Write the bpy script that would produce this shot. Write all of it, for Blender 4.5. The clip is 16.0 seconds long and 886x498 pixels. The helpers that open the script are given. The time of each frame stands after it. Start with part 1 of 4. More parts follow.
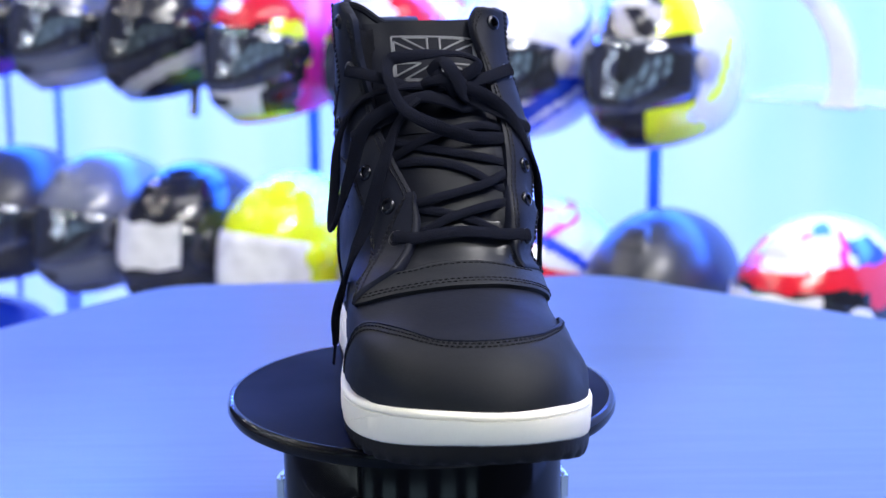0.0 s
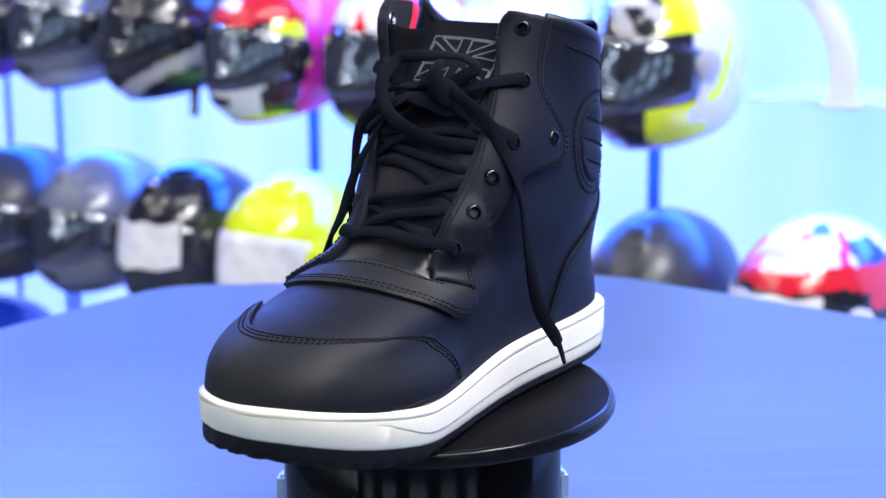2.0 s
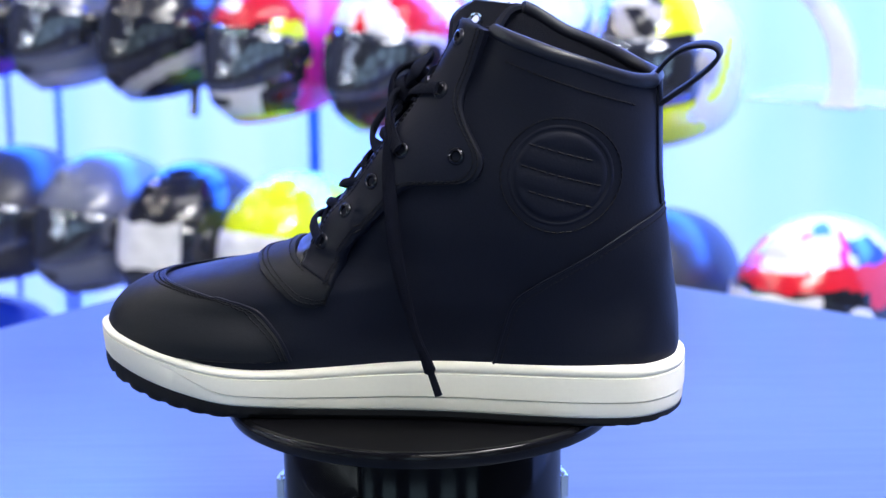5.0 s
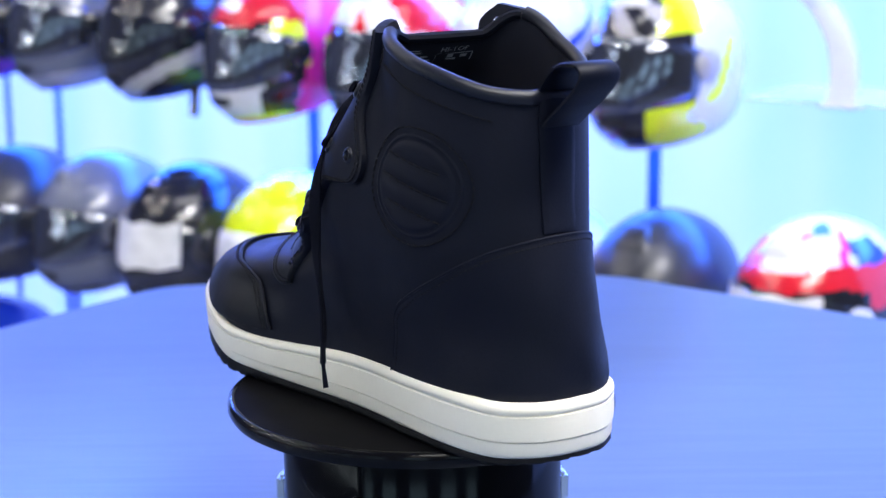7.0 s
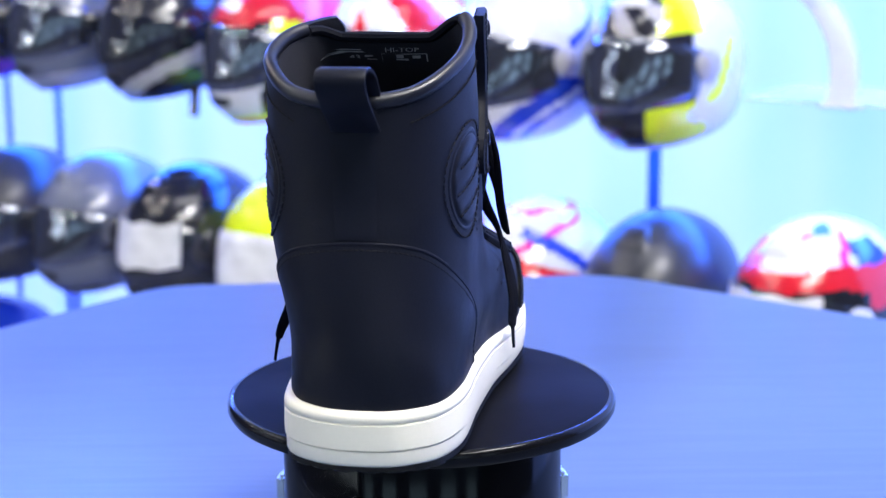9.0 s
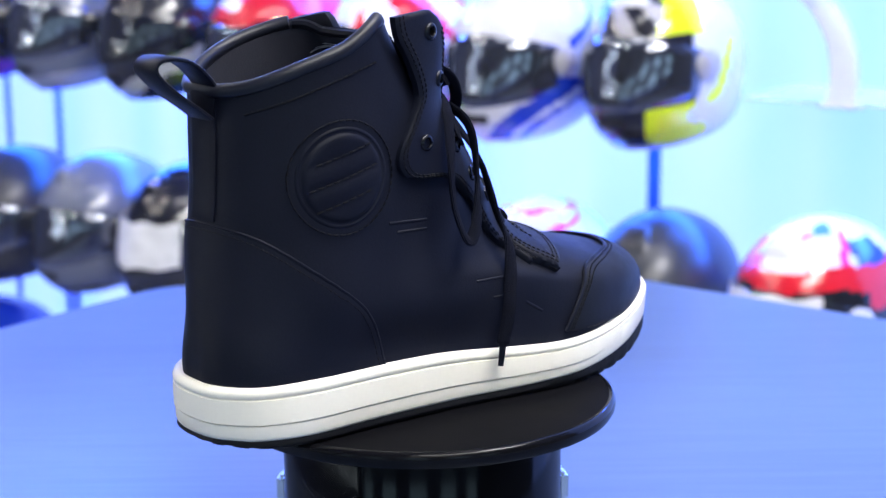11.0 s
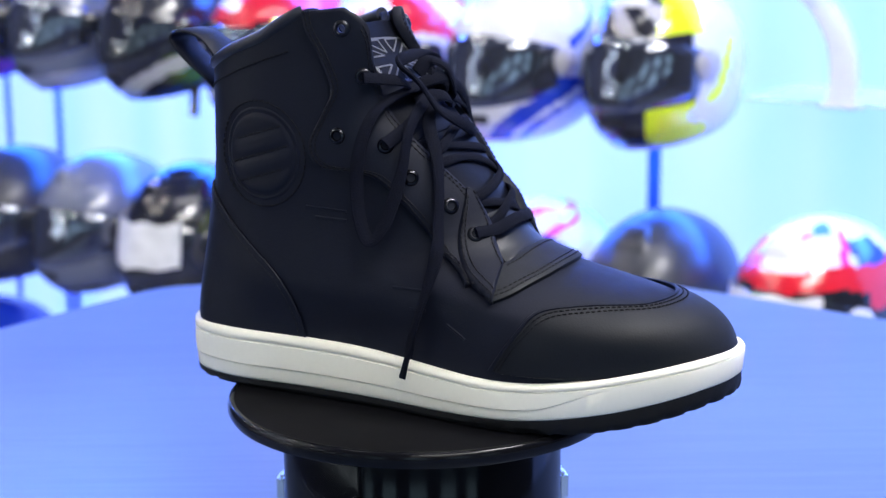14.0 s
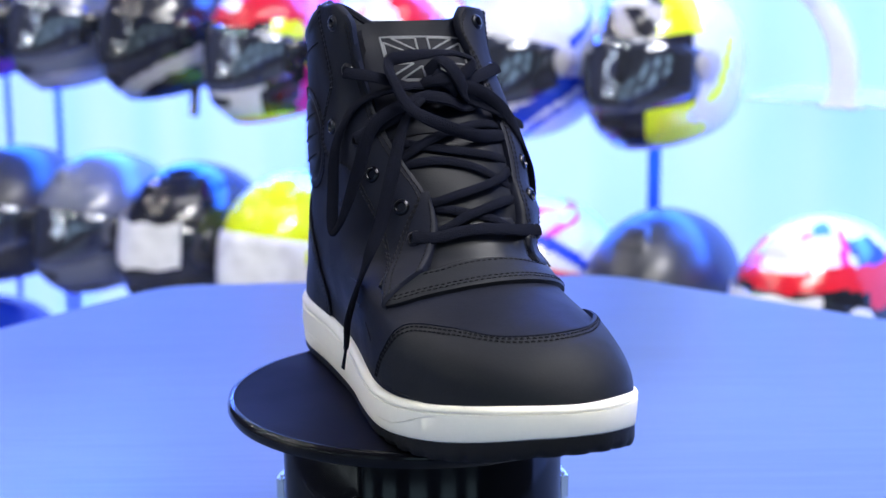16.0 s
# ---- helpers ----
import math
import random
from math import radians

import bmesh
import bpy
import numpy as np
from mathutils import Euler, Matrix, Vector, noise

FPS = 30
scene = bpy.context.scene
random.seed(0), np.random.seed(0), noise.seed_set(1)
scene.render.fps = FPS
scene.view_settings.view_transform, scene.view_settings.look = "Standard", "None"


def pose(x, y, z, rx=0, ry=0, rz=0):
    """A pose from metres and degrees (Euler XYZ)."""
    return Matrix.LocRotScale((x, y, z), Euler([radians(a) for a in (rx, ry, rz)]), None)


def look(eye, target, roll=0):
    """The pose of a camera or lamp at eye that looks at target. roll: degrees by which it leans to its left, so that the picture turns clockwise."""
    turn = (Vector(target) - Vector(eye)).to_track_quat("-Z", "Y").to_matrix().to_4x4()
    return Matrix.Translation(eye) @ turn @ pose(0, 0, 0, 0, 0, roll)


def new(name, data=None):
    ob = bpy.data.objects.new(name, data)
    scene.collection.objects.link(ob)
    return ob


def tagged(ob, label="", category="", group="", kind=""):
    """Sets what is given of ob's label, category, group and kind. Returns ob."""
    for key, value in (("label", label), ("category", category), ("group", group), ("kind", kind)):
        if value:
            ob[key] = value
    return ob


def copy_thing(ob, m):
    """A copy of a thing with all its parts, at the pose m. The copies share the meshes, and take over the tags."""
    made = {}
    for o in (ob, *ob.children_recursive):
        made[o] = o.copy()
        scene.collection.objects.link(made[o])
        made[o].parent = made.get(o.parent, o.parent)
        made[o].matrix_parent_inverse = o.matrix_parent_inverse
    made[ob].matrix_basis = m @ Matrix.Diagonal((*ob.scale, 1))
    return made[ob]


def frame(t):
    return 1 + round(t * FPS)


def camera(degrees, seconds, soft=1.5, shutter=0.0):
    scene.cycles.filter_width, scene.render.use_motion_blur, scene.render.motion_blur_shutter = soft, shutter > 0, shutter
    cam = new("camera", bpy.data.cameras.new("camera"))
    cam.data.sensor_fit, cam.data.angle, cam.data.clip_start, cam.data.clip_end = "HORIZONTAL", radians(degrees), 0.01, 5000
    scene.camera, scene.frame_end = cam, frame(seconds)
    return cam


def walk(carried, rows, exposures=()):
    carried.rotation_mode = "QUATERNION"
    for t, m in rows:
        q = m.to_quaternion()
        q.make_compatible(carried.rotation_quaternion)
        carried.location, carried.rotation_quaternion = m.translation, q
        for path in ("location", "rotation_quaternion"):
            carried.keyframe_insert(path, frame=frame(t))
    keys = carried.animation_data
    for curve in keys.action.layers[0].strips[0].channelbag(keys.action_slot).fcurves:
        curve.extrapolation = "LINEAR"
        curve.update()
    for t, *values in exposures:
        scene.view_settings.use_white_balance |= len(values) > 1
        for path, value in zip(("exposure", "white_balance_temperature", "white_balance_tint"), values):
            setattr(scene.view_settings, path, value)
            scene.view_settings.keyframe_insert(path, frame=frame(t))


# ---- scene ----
from mathutils.bvhtree import BVHTree

DISC_Z = 0.90          # height of the turntable's disc above the floor
TABLE_Z = 0.785        # table top

# ---- camera ----
cam = camera(30.45, 16.0, soft=1.4)
EYE = Vector((0.0, -0.8119, DISC_Z + 0.2528))
AIM = EYE + Vector((0.01395, 0.97667, -0.21423))
walk(cam, [(0.0, look(EYE, AIM, -0.42)), (16.0, look(EYE, AIM, -0.42))])
cam.data.dof.use_dof = True
cam.data.dof.focus_distance = 0.79
cam.data.dof.aperture_fstop = 10.2

# ---- light ----
world = bpy.data.worlds.new("world")
world.use_nodes = True
world.node_tree.nodes["Background"].inputs[0].default_value = (0.55, 0.7, 1.0, 1)
world.node_tree.nodes["Background"].inputs[1].default_value = 0.04
scene.world = world


def area(name, loc, aim, sx, sy, watts, col):
    d = bpy.data.lights.new(name, "AREA")
    d.shape, d.size, d.size_y, d.energy, d.color = "RECTANGLE", sx, sy, watts, col
    ob = new(name, d)
    ob.matrix_world = look(loc, aim)
    return ob


area("overhead_light", (0.50, -0.95, 2.75), (0.1, 0.0, 0.95), 1.2, 0.6, 58, (0.97, 0.965, 0.93))
# fill lamps added for the sole's sides, the table's right and the helmets
area("overhead_light", (0.3, -2.3, 2.75), (0.0, 0.0, 0.95), 1.2, 0.6, 11, (1.0, 0.95, 0.89))
area("overhead_light", (0.95, -0.1, 2.75), (0.95, 0.0, 0.8), 0.6, 0.6, 58, (0.98, 0.97, 1.0))
area("overhead_light", (0.2, 0.9, 2.75), (-0.1, 2.0, 0.8), 1.6, 0.4, 15, (1.0, 0.98, 0.97))

# unseen blue LED strips over the display wall and racks, for the helmets' rims
area("blue_led_strip", (-0.95, 2.72, 1.75), (-0.8, 2.2, 0.6), 1.0, 0.08, 42, (0.05, 0.14, 1.0))
area("blue_led_strip", (0.45, 1.90, 1.75), (0.3, 1.3, 0.6), 1.0, 0.08, 12, (0.05, 0.14, 1.0))
area("blue_led_strip", (-0.04, 2.02, 0.80), (0.045, 2.143, -0.2), 2.2, 0.16, 36, (0.02, 0.14, 1.0))
area("blue_led_strip", (-0.165, 2.195, 1.12), (-0.08, 2.318, 0.12), 2.2, 0.16, 31, (0.02, 0.14, 1.0))
# blue fill lamps added under the ceiling's sides to tint the boot
area("blue_side_fill", (-2.6, 0.2, 2.5), (0.0, 0.2, 0.9), 1.0, 2.4, 1.5, (0.10, 0.16, 1.0))
area("blue_side_fill", (2.4, -0.4, 2.5), (0.0, 0.2, 0.9), 1.0, 2.4, 2.5, (0.40, 0.50, 1.0))

# ---- materials ----
def nodes_of(name):
    m = bpy.data.materials.new(name)
    m.use_nodes = True
    nt = m.node_tree
    return m, nt, nt.nodes["Principled BSDF"]


def paint(name, col, rough=0.5, metal=0.0, scale=300.0, bump=0.1, vary=0.25, big=12.0, coat=0.0, spec=0.5, rvary=0.12, dist=0.001):
    """A surface with a fine grain, blotches of tone and gloss at a larger size, and relief."""
    m, nt, b = nodes_of(name)
    tc = nt.nodes.new("ShaderNodeTexCoord")
    n1 = nt.nodes.new("ShaderNodeTexNoise")
    n2 = nt.nodes.new("ShaderNodeTexNoise")
    n1.inputs["Scale"].default_value, n1.inputs["Detail"].default_value = scale, 4
    n2.inputs["Scale"].default_value, n2.inputs["Detail"].default_value = big, 3
    nt.links.new(tc.outputs["Object"], n1.inputs["Vector"])
    nt.links.new(tc.outputs["Object"], n2.inputs["Vector"])
    mixf = nt.nodes.new("ShaderNodeMath")
    mixf.operation = "MULTIPLY_ADD"
    nt.links.new(n1.outputs["Fac"], mixf.inputs[0])
    mixf.inputs[1].default_value = 0.45
    nt.links.new(n2.outputs["Fac"], mixf.inputs[2])
    ramp = nt.nodes.new("ShaderNodeMapRange")
    ramp.inputs[1].default_value, ramp.inputs[2].default_value = 0.35, 1.1
    ramp.inputs[3].default_value, ramp.inputs[4].default_value = 1 - vary, 1 + vary
    nt.links.new(mixf.outputs[0], ramp.inputs[0])
    mul = nt.nodes.new("ShaderNodeVectorMath")
    mul.operation = "SCALE"
    mul.inputs[0].default_value = col[:3]
    nt.links.new(ramp.outputs[0], mul.inputs["Scale"])
    nt.links.new(mul.outputs[0], b.inputs["Base Color"])
    rr = nt.nodes.new("ShaderNodeMapRange")
    rr.inputs[1].default_value, rr.inputs[2].default_value = 0.3, 0.7
    rr.inputs[3].default_value, rr.inputs[4].default_value = max(rough - rvary, 0.02), rough + rvary
    nt.links.new(n2.outputs["Fac"], rr.inputs[0])
    nt.links.new(rr.outputs[0], b.inputs["Roughness"])
    b.inputs["Metallic"].default_value = metal
    b.inputs["Coat Weight"].default_value = coat
    b.inputs["Coat Roughness"].default_value = 0.05
    b.inputs["Specular IOR Level"].default_value = spec
    if bump:
        bp = nt.nodes.new("ShaderNodeBump")
        bp.inputs["Strength"].default_value, bp.inputs["Distance"].default_value = bump, dist
        nt.links.new(n1.outputs["Fac"], bp.inputs["Height"])
        nt.links.new(bp.outputs[0], b.inputs["Normal"])
    return m


def glow(name, col, strength, col2=None, scale=2.0):
    m, nt, b = nodes_of(name)
    b.inputs["Base Color"].default_value = (0.08, 0.09, 0.1, 1)
    b.inputs["Emission Strength"].default_value = strength
    if col2:
        tc = nt.nodes.new("ShaderNodeTexCoord")
        n = nt.nodes.new("ShaderNodeTexNoise")
        n.inputs["Scale"].default_value, n.inputs["Detail"].default_value = scale, 1
        r = nt.nodes.new("ShaderNodeValToRGB")
        r.color_ramp.elements[0].position, r.color_ramp.elements[1].position = 0.35, 0.62
        r.color_ramp.elements[0].color, r.color_ramp.elements[1].color = (*col2, 1), (*col, 1)
        mp = nt.nodes.new("ShaderNodeMapping")
        mp.inputs["Scale"].default_value = (3.2, 0.3, 0.25)
        nt.links.new(tc.outputs["Object"], mp.inputs[0])
        nt.links.new(mp.outputs[0], n.inputs["Vector"])
        nt.links.new(n.outputs["Fac"], r.inputs[0])
        nt.links.new(r.outputs[0], b.inputs["Emission Color"])
    else:
        b.inputs["Emission Color"].default_value = (*col, 1)
    return m


def wood_laminate(name, col):
    """Table laminate: fine streaks along one way, satin."""
    m, nt, b = nodes_of(name)
    tc = nt.nodes.new("ShaderNodeTexCoord")
    mp = nt.nodes.new("ShaderNodeMapping")
    mp.inputs["Scale"].default_value = (6, 140, 6)
    n = nt.nodes.new("ShaderNodeTexNoise")
    n.inputs["Scale"].default_value, n.inputs["Detail"].default_value = 1.6, 5
    n2 = nt.nodes.new("ShaderNodeTexNoise")
    n2.inputs["Scale"].default_value = 3.0
    r = nt.nodes.new("ShaderNodeValToRGB")
    r.color_ramp.elements[0].position, r.color_ramp.elements[1].position = 0.3, 0.7
    r.color_ramp.elements[0].color = (*[c * 0.86 for c in col], 1)
    r.color_ramp.elements[1].color = (*[c * 1.14 for c in col], 1)
    nt.links.new(tc.outputs["Object"], mp.inputs[0])
    nt.links.new(mp.outputs[0], n.inputs["Vector"])
    nt.links.new(tc.outputs["Object"], n2.inputs["Vector"])
    nt.links.new(n.outputs["Fac"], r.inputs[0])
    nt.links.new(r.outputs[0], b.inputs["Base Color"])
    rr = nt.nodes.new("ShaderNodeMapRange")
    rr.inputs[3].default_value, rr.inputs[4].default_value = 0.26, 0.40
    nt.links.new(n2.outputs["Fac"], rr.inputs[0])
    nt.links.new(rr.outputs[0], b.inputs["Roughness"])
    bp = nt.nodes.new("ShaderNodeBump")
    bp.inputs["Strength"].default_value, bp.inputs["Distance"].default_value = 0.15, 0.0006
    nt.links.new(n.outputs["Fac"], bp.inputs["Height"])
    nt.links.new(bp.outputs[0], b.inputs["Normal"])
    return m


LEATHER = paint("black_leather", (0.0060, 0.0072, 0.0145), 0.56, spec=0.15, scale=900, bump=0.22, vary=0.3, big=25, dist=0.0004)
TOE = paint("black_toe_leather", (0.0070, 0.0080, 0.0112), 0.57, spec=0.20, scale=900, bump=0.2, vary=0.3, big=30, dist=0.0004)
LEATHER2 = paint("black_leather_panel", (0.0058, 0.0070, 0.0145), 0.53, spec=0.15, scale=900, bump=0.2, vary=0.3, big=30, dist=0.0004)
TONGUE = paint("black_tongue_leather", (0.0036, 0.0044, 0.0090), 0.52, spec=0.075, scale=700, bump=0.2, vary=0.3, big=30, dist=0.0004)
THREAD = paint("black_thread", (0.006, 0.006, 0.008), 0.7, spec=0.15, scale=1500, bump=0.2)
LACE = paint("black_cotton_lace", (0.0055, 0.0063, 0.0118), 0.95, spec=0.07, scale=1400, bump=0.8, vary=0.4, big=200, dist=0.0006)
GUSSET = paint("black_gusset_textile", (0.0032, 0.0035, 0.0055), 0.9, spec=0.08, scale=1200, bump=0.6, vary=0.3)
VAMP = paint("glossy_black_leather", (0.007, 0.0078, 0.011), 0.38, spec=0.25, scale=800, bump=0.15, vary=0.3, big=30, dist=0.0003)
COLLAR = paint("smooth_collar_leather", (0.008, 0.009, 0.017), 0.42, spec=0.40, scale=900, bump=0.15, vary=0.2, big=30, dist=0.0003)
THROAT = paint("satin_tongue_leather", (0.0045, 0.0052, 0.0090), 0.44, spec=0.10, scale=800, bump=0.2, vary=0.3, big=40, dist=0.0004)
LINING = paint("black_textile_lining", (0.0085, 0.0095, 0.0200), 0.9, scale=1500, bump=0.25, vary=0.3)
RUBBER_W = paint("white_rubber", (0.88, 0.83, 0.70), 0.60, spec=0.25, scale=500, bump=0.08, vary=0.04, big=20, dist=0.0004)
RUBBER_B = paint("black_rubber", (0.006, 0.006, 0.007), 0.6, spec=0.2, scale=400, bump=0.2)
GUNMETAL = paint("gunmetal_eyelet", (0.038, 0.038, 0.044), 0.30, metal=1.0, scale=500, bump=0.0, vary=0.1)
PRINT = paint("grey_print", (0.075, 0.078, 0.09), 0.5, scale=900, bump=0.1)
PALE_PRINT = paint("pale_print", (0.30, 0.31, 0.36), 0.6, scale=900, bump=0.1)
DISC = paint("black_lacquered_disc", (0.004, 0.004, 0.005), 0.5, spec=0.03, scale=250, bump=0.05, vary=0.4, big=8, rvary=0.12, dist=0.0003)
GLOSS_B = paint("black_gloss_plastic", (0.004, 0.004, 0.005), 0.13, spec=0.18, scale=60, bump=0.03, rvary=0.05)
CHROME = paint("chrome", (0.75, 0.78, 0.82), 0.12, metal=1.0, bump=0.0, vary=0.05)
# the wall's blue light is put into the grey laminate's base colour
TABLE = wood_laminate("blue_cast_laminate", (0.074, 0.110, 0.200))
EDGE = paint("dark_table_edge", (0.05, 0.07, 0.16), 0.5)
WALLGLOW = glow("backlit_wall", (0.172, 0.262, 0.78), 3.35, (0.120, 0.235, 0.78), 1.7)
PANEL_GLOW = glow("panel_diffuser", (0.80, 0.93, 1.0), 26.0)
LAMP_GLOW = glow("lamp_lens", (1.0, 0.95, 0.88), 210.0)
NICHE_GLOW = glow("niche_diffuser", (0.55, 0.82, 1.0), 1.9)
WALL = paint("dark_wall_paint", (0.08, 0.085, 0.10), 0.7, scale=120, bump=0.1)
CEIL = paint("dark_ceiling_paint", (0.16, 0.18, 0.24), 0.8, scale=80, bump=0.1)
FLOOR = paint("grey_floor_tile", (0.2, 0.21, 0.24), 0.35, scale=90, bump=0.05)
# blue light falling on the posts is put into their colour
POST = paint("blue_cast_post", (0.03, 0.08, 0.75), 0.4, scale=200)


# ---- mesh helpers ----
def part(name, bm, material, parent=None, label="", smooth=True, angle=40):
    me = bpy.data.meshes.new(name)
    bmesh.ops.recalc_face_normals(bm, faces=bm.faces)
    bm.to_mesh(me)
    bm.free()
    mats = material if isinstance(material, (list, tuple)) else [material]
    for m in mats:
        me.materials.append(m)
    if smooth:
        me.shade_smooth()
        me.set_sharp_from_angle(angle=radians(angle))
    ob = new(name, me)
    if parent:
        ob.parent = parent
    if label:
        tagged(ob, label)
    return ob


def thing(name, label, category, group="", m=None):
    ob = new(name)
    ob.empty_display_size = 0.05
    if m is not None:
        ob.matrix_world = m
    return tagged(ob, label, category, group)


def rings(bm, loops, close=True, cap0=False, cap1=False):
    """Joins loops of equal length into a skin."""
    vs = [[bm.verts.new(p) for p in lp] for lp in loops]
    n = len(vs[0])
    for a, b in zip(vs, vs[1:]):
        for i in range(n if close else n - 1):
            j = (i + 1) % n
            bm.faces.new((a[i], a[j], b[j], b[i]))
    if cap0:
        bm.faces.new(vs[0])
    if cap1:
        bm.faces.new(vs[-1])
    return vs


def lathe(profile, n=64, cap0=True, cap1=True):
    bm = bmesh.new()
    rings(bm, [[(r * math.cos(2 * math.pi * i / n), r * math.sin(2 * math.pi * i / n), z) for i in range(n)] for r, z in profile], True, cap0, cap1)
    return bm


def box(bm, lo, hi, bevel=0.0):
    r = bmesh.ops.create_cube(bm, size=1.0)
    for v in r["verts"]:
        v.co = Vector([lo[k] + (v.co[k] + 0.5) * (hi[k] - lo[k]) for k in range(3)])
    if bevel:
        es = list({e for v in r["verts"] for e in v.link_edges})
        bmesh.ops.bevel(bm, geom=es, offset=bevel, segments=2, affect="EDGES")


def spline(pts, n, closed=False):
    """n points along a Catmull-Rom curve through pts, evenly spaced."""
    p = [Vector(q) for q in pts]
    m = len(p)
    out = []
    segs = m if closed else m - 1
    for s in range(segs):
        a = p[(s - 1) % m] if closed or s > 0 else p[0] * 2 - p[1]
        b, c = p[s % m], p[(s + 1) % m]
        d = p[(s + 2) % m] if closed or s + 2 < m else p[-1] * 2 - p[-2]
        for k in range(16):
            t = k / 16
            out.append(0.5 * (2 * b + (c - a) * t + (2 * a - 5 * b + 4 * c - d) * t * t + (3 * b - a - 3 * c + d) * t ** 3))
    out.append(p[0] if closed else p[-1])
    ln = [0.0]
    for a, b in zip(out, out[1:]):
        ln.append(ln[-1] + (b - a).length)
    res, k = [], 0
    for i in range(n):
        want = ln[-1] * i / (n if closed else n - 1)
        while k < len(ln) - 2 and ln[k + 1] < want:
            k += 1
        f = (want - ln[k]) / max(ln[k + 1] - ln[k], 1e-9)
        res.append(out[k].lerp(out[k + 1], min(max(f, 0), 1)))
    return res


def tube(bm, path, width, thick=None, sides=10, ups=None, closed=False, taper=None, rib=0.0, twist=0.0):
    """A rounded strand along path; width lies across ups."""
    thick = thick or width
    n = len(path)
    loops = []
    for i, p in enumerate(path):
        a = path[i - 1] if i or closed else path[0]
        b = path[(i + 1) % n] if i < n - 1 or closed else path[-1]
        d = (b - a).normalized()
        up = Vector(ups[i]) if ups else Vector((0, 0, 1))
        u = up - d * up.dot(d)
        if u.length < 1e-4:
            u = d.orthogonal()
        u.normalize()
        w = d.cross(u)
        k = taper(i / max(n - 1, 1)) if taper else 1.0
        if twist:
            c, s = math.cos(twist * math.sin(i * 0.07)), math.sin(twist * math.sin(i * 0.07))
            u, w = u * c + w * s, w * c - u * s
        ribs = [1 + rib * math.cos(math.pi * j) for j in range(sides)]
        loops.append([p + w * (math.cos(2 * math.pi * j / sides) * width * k * r / 2) + u * (math.sin(2 * math.pi * j / sides) * thick * k * r / 2) for j, r in enumerate(ribs)])
    if closed:
        loops.append(loops[0])
    rings(bm, loops, True, not closed, not closed)


def lerp_table(table, x):
    if x <= table[0][0]:
        return table[0][1]
    for (a, va), (b, vb) in zip(table, table[1:]):
        if x <= b:
            f = (x - a) / (b - a)
            return va + (vb - va) * f
    return table[-1][1]


def smooth_table(table):
    """The table's values as a soft curve."""
    xs = [q[0] for q in table]
    def at(x):
        s = 0.0
        w = 0.0
        span = (xs[-1] - xs[0]) * 0.03
        for k in (-2, -1, 0, 1, 2):
            g = (1, 3, 4, 3, 1)[k + 2]
            s += g * lerp_table(table, x + k * span)
            w += g
        return s / w
    return at


# ---- the room ----
def build_room():
    def slab(name, lo, hi, mat):
        bm = bmesh.new()
        box(bm, lo, hi)
        return tagged(part(name, bm, mat, smooth=False), kind="structure")
    tagged(slab("floor", (-3.6, -3.2, -0.1), (3.2, 4.4, 0.0), FLOOR), "grey polished floor of the shop", "floor")
    tagged(slab("ceiling", (-3.6, -3.2, 2.8), (3.2, 4.4, 2.9), CEIL), "dark painted ceiling of the shop", "ceiling")
    tagged(slab("wall_south", (-3.6, -3.3, 0.0), (3.2, -3.2, 2.8), WALL), "plain dark painted shop wall", "wall")
    tagged(slab("wall_west", (-3.7, -3.2, 0.0), (-3.6, 4.4, 2.8), WALL), "plain dark side wall", "wall")
    tagged(slab("wall_east", (3.2, -3.2, 0.0), (3.3, 4.4, 2.8), WALL), "plain dark side wall", "wall")
    bm = bmesh.new()
    box(bm, (-3.2, 0.0, 0.0), (3.6, 0.08, 2.8))
    w = part("wall_north", bm, WALLGLOW, smooth=False)
    w.matrix_world = pose(0.02, 2.36, 0, 0, 0, -34)
    tagged(w, "backlit white display wall glowing cyan blue", "wall", kind="structure")


# ---- display table ----
def build_table():
    t = thing("display_table", "blue-lit grey laminate display table with angled corners", "table")
    outline = [(-0.247, 0.717), (0.185, 0.745), (0.93, 0.13), (0.93, -0.30), (0.60, -0.62), (-0.60, -0.62), (-0.93, -0.30), (-0.93, -0.15)]
    pts = []
    n = len(outline)
    for i in range(n):           # rounded corners
        a, b, c = (Vector((*outline[(i + k) % n], 0)) for k in (-1, 0, 1))
        r = 0.035
        p, q = b + (a - b).normalized() * r, b + (c - b).normalized() * r
        for k in range(7):
            s = k / 6
            pts.append(p.lerp(b, s).lerp(b.lerp(q, s), s))
    bm = bmesh.new()
    loops = []
    for off, z in ((0.006, -0.036), (0.0, -0.030), (0.0, -0.004), (0.0012, -0.0012), (0.004, 0.0)):
        loops.append([(p.x * (1 - off / 0.7), p.y * (1 - off / 0.7), TABLE_Z + z) for p in pts])
    rings(bm, loops, True, True, True)
    part("tabletop", bm, TABLE, t, angle=30)
    bm = lathe([(0.30, 0.0), (0.30, 0.02), (0.28, 0.03), (0.10, 0.04), (0.08, 0.06), (0.08, TABLE_Z - 0.06), (0.22, TABLE_Z - 0.04), (0.22, TABLE_Z - 0.034)], 48)
    part("pedestal", bm, EDGE, t)


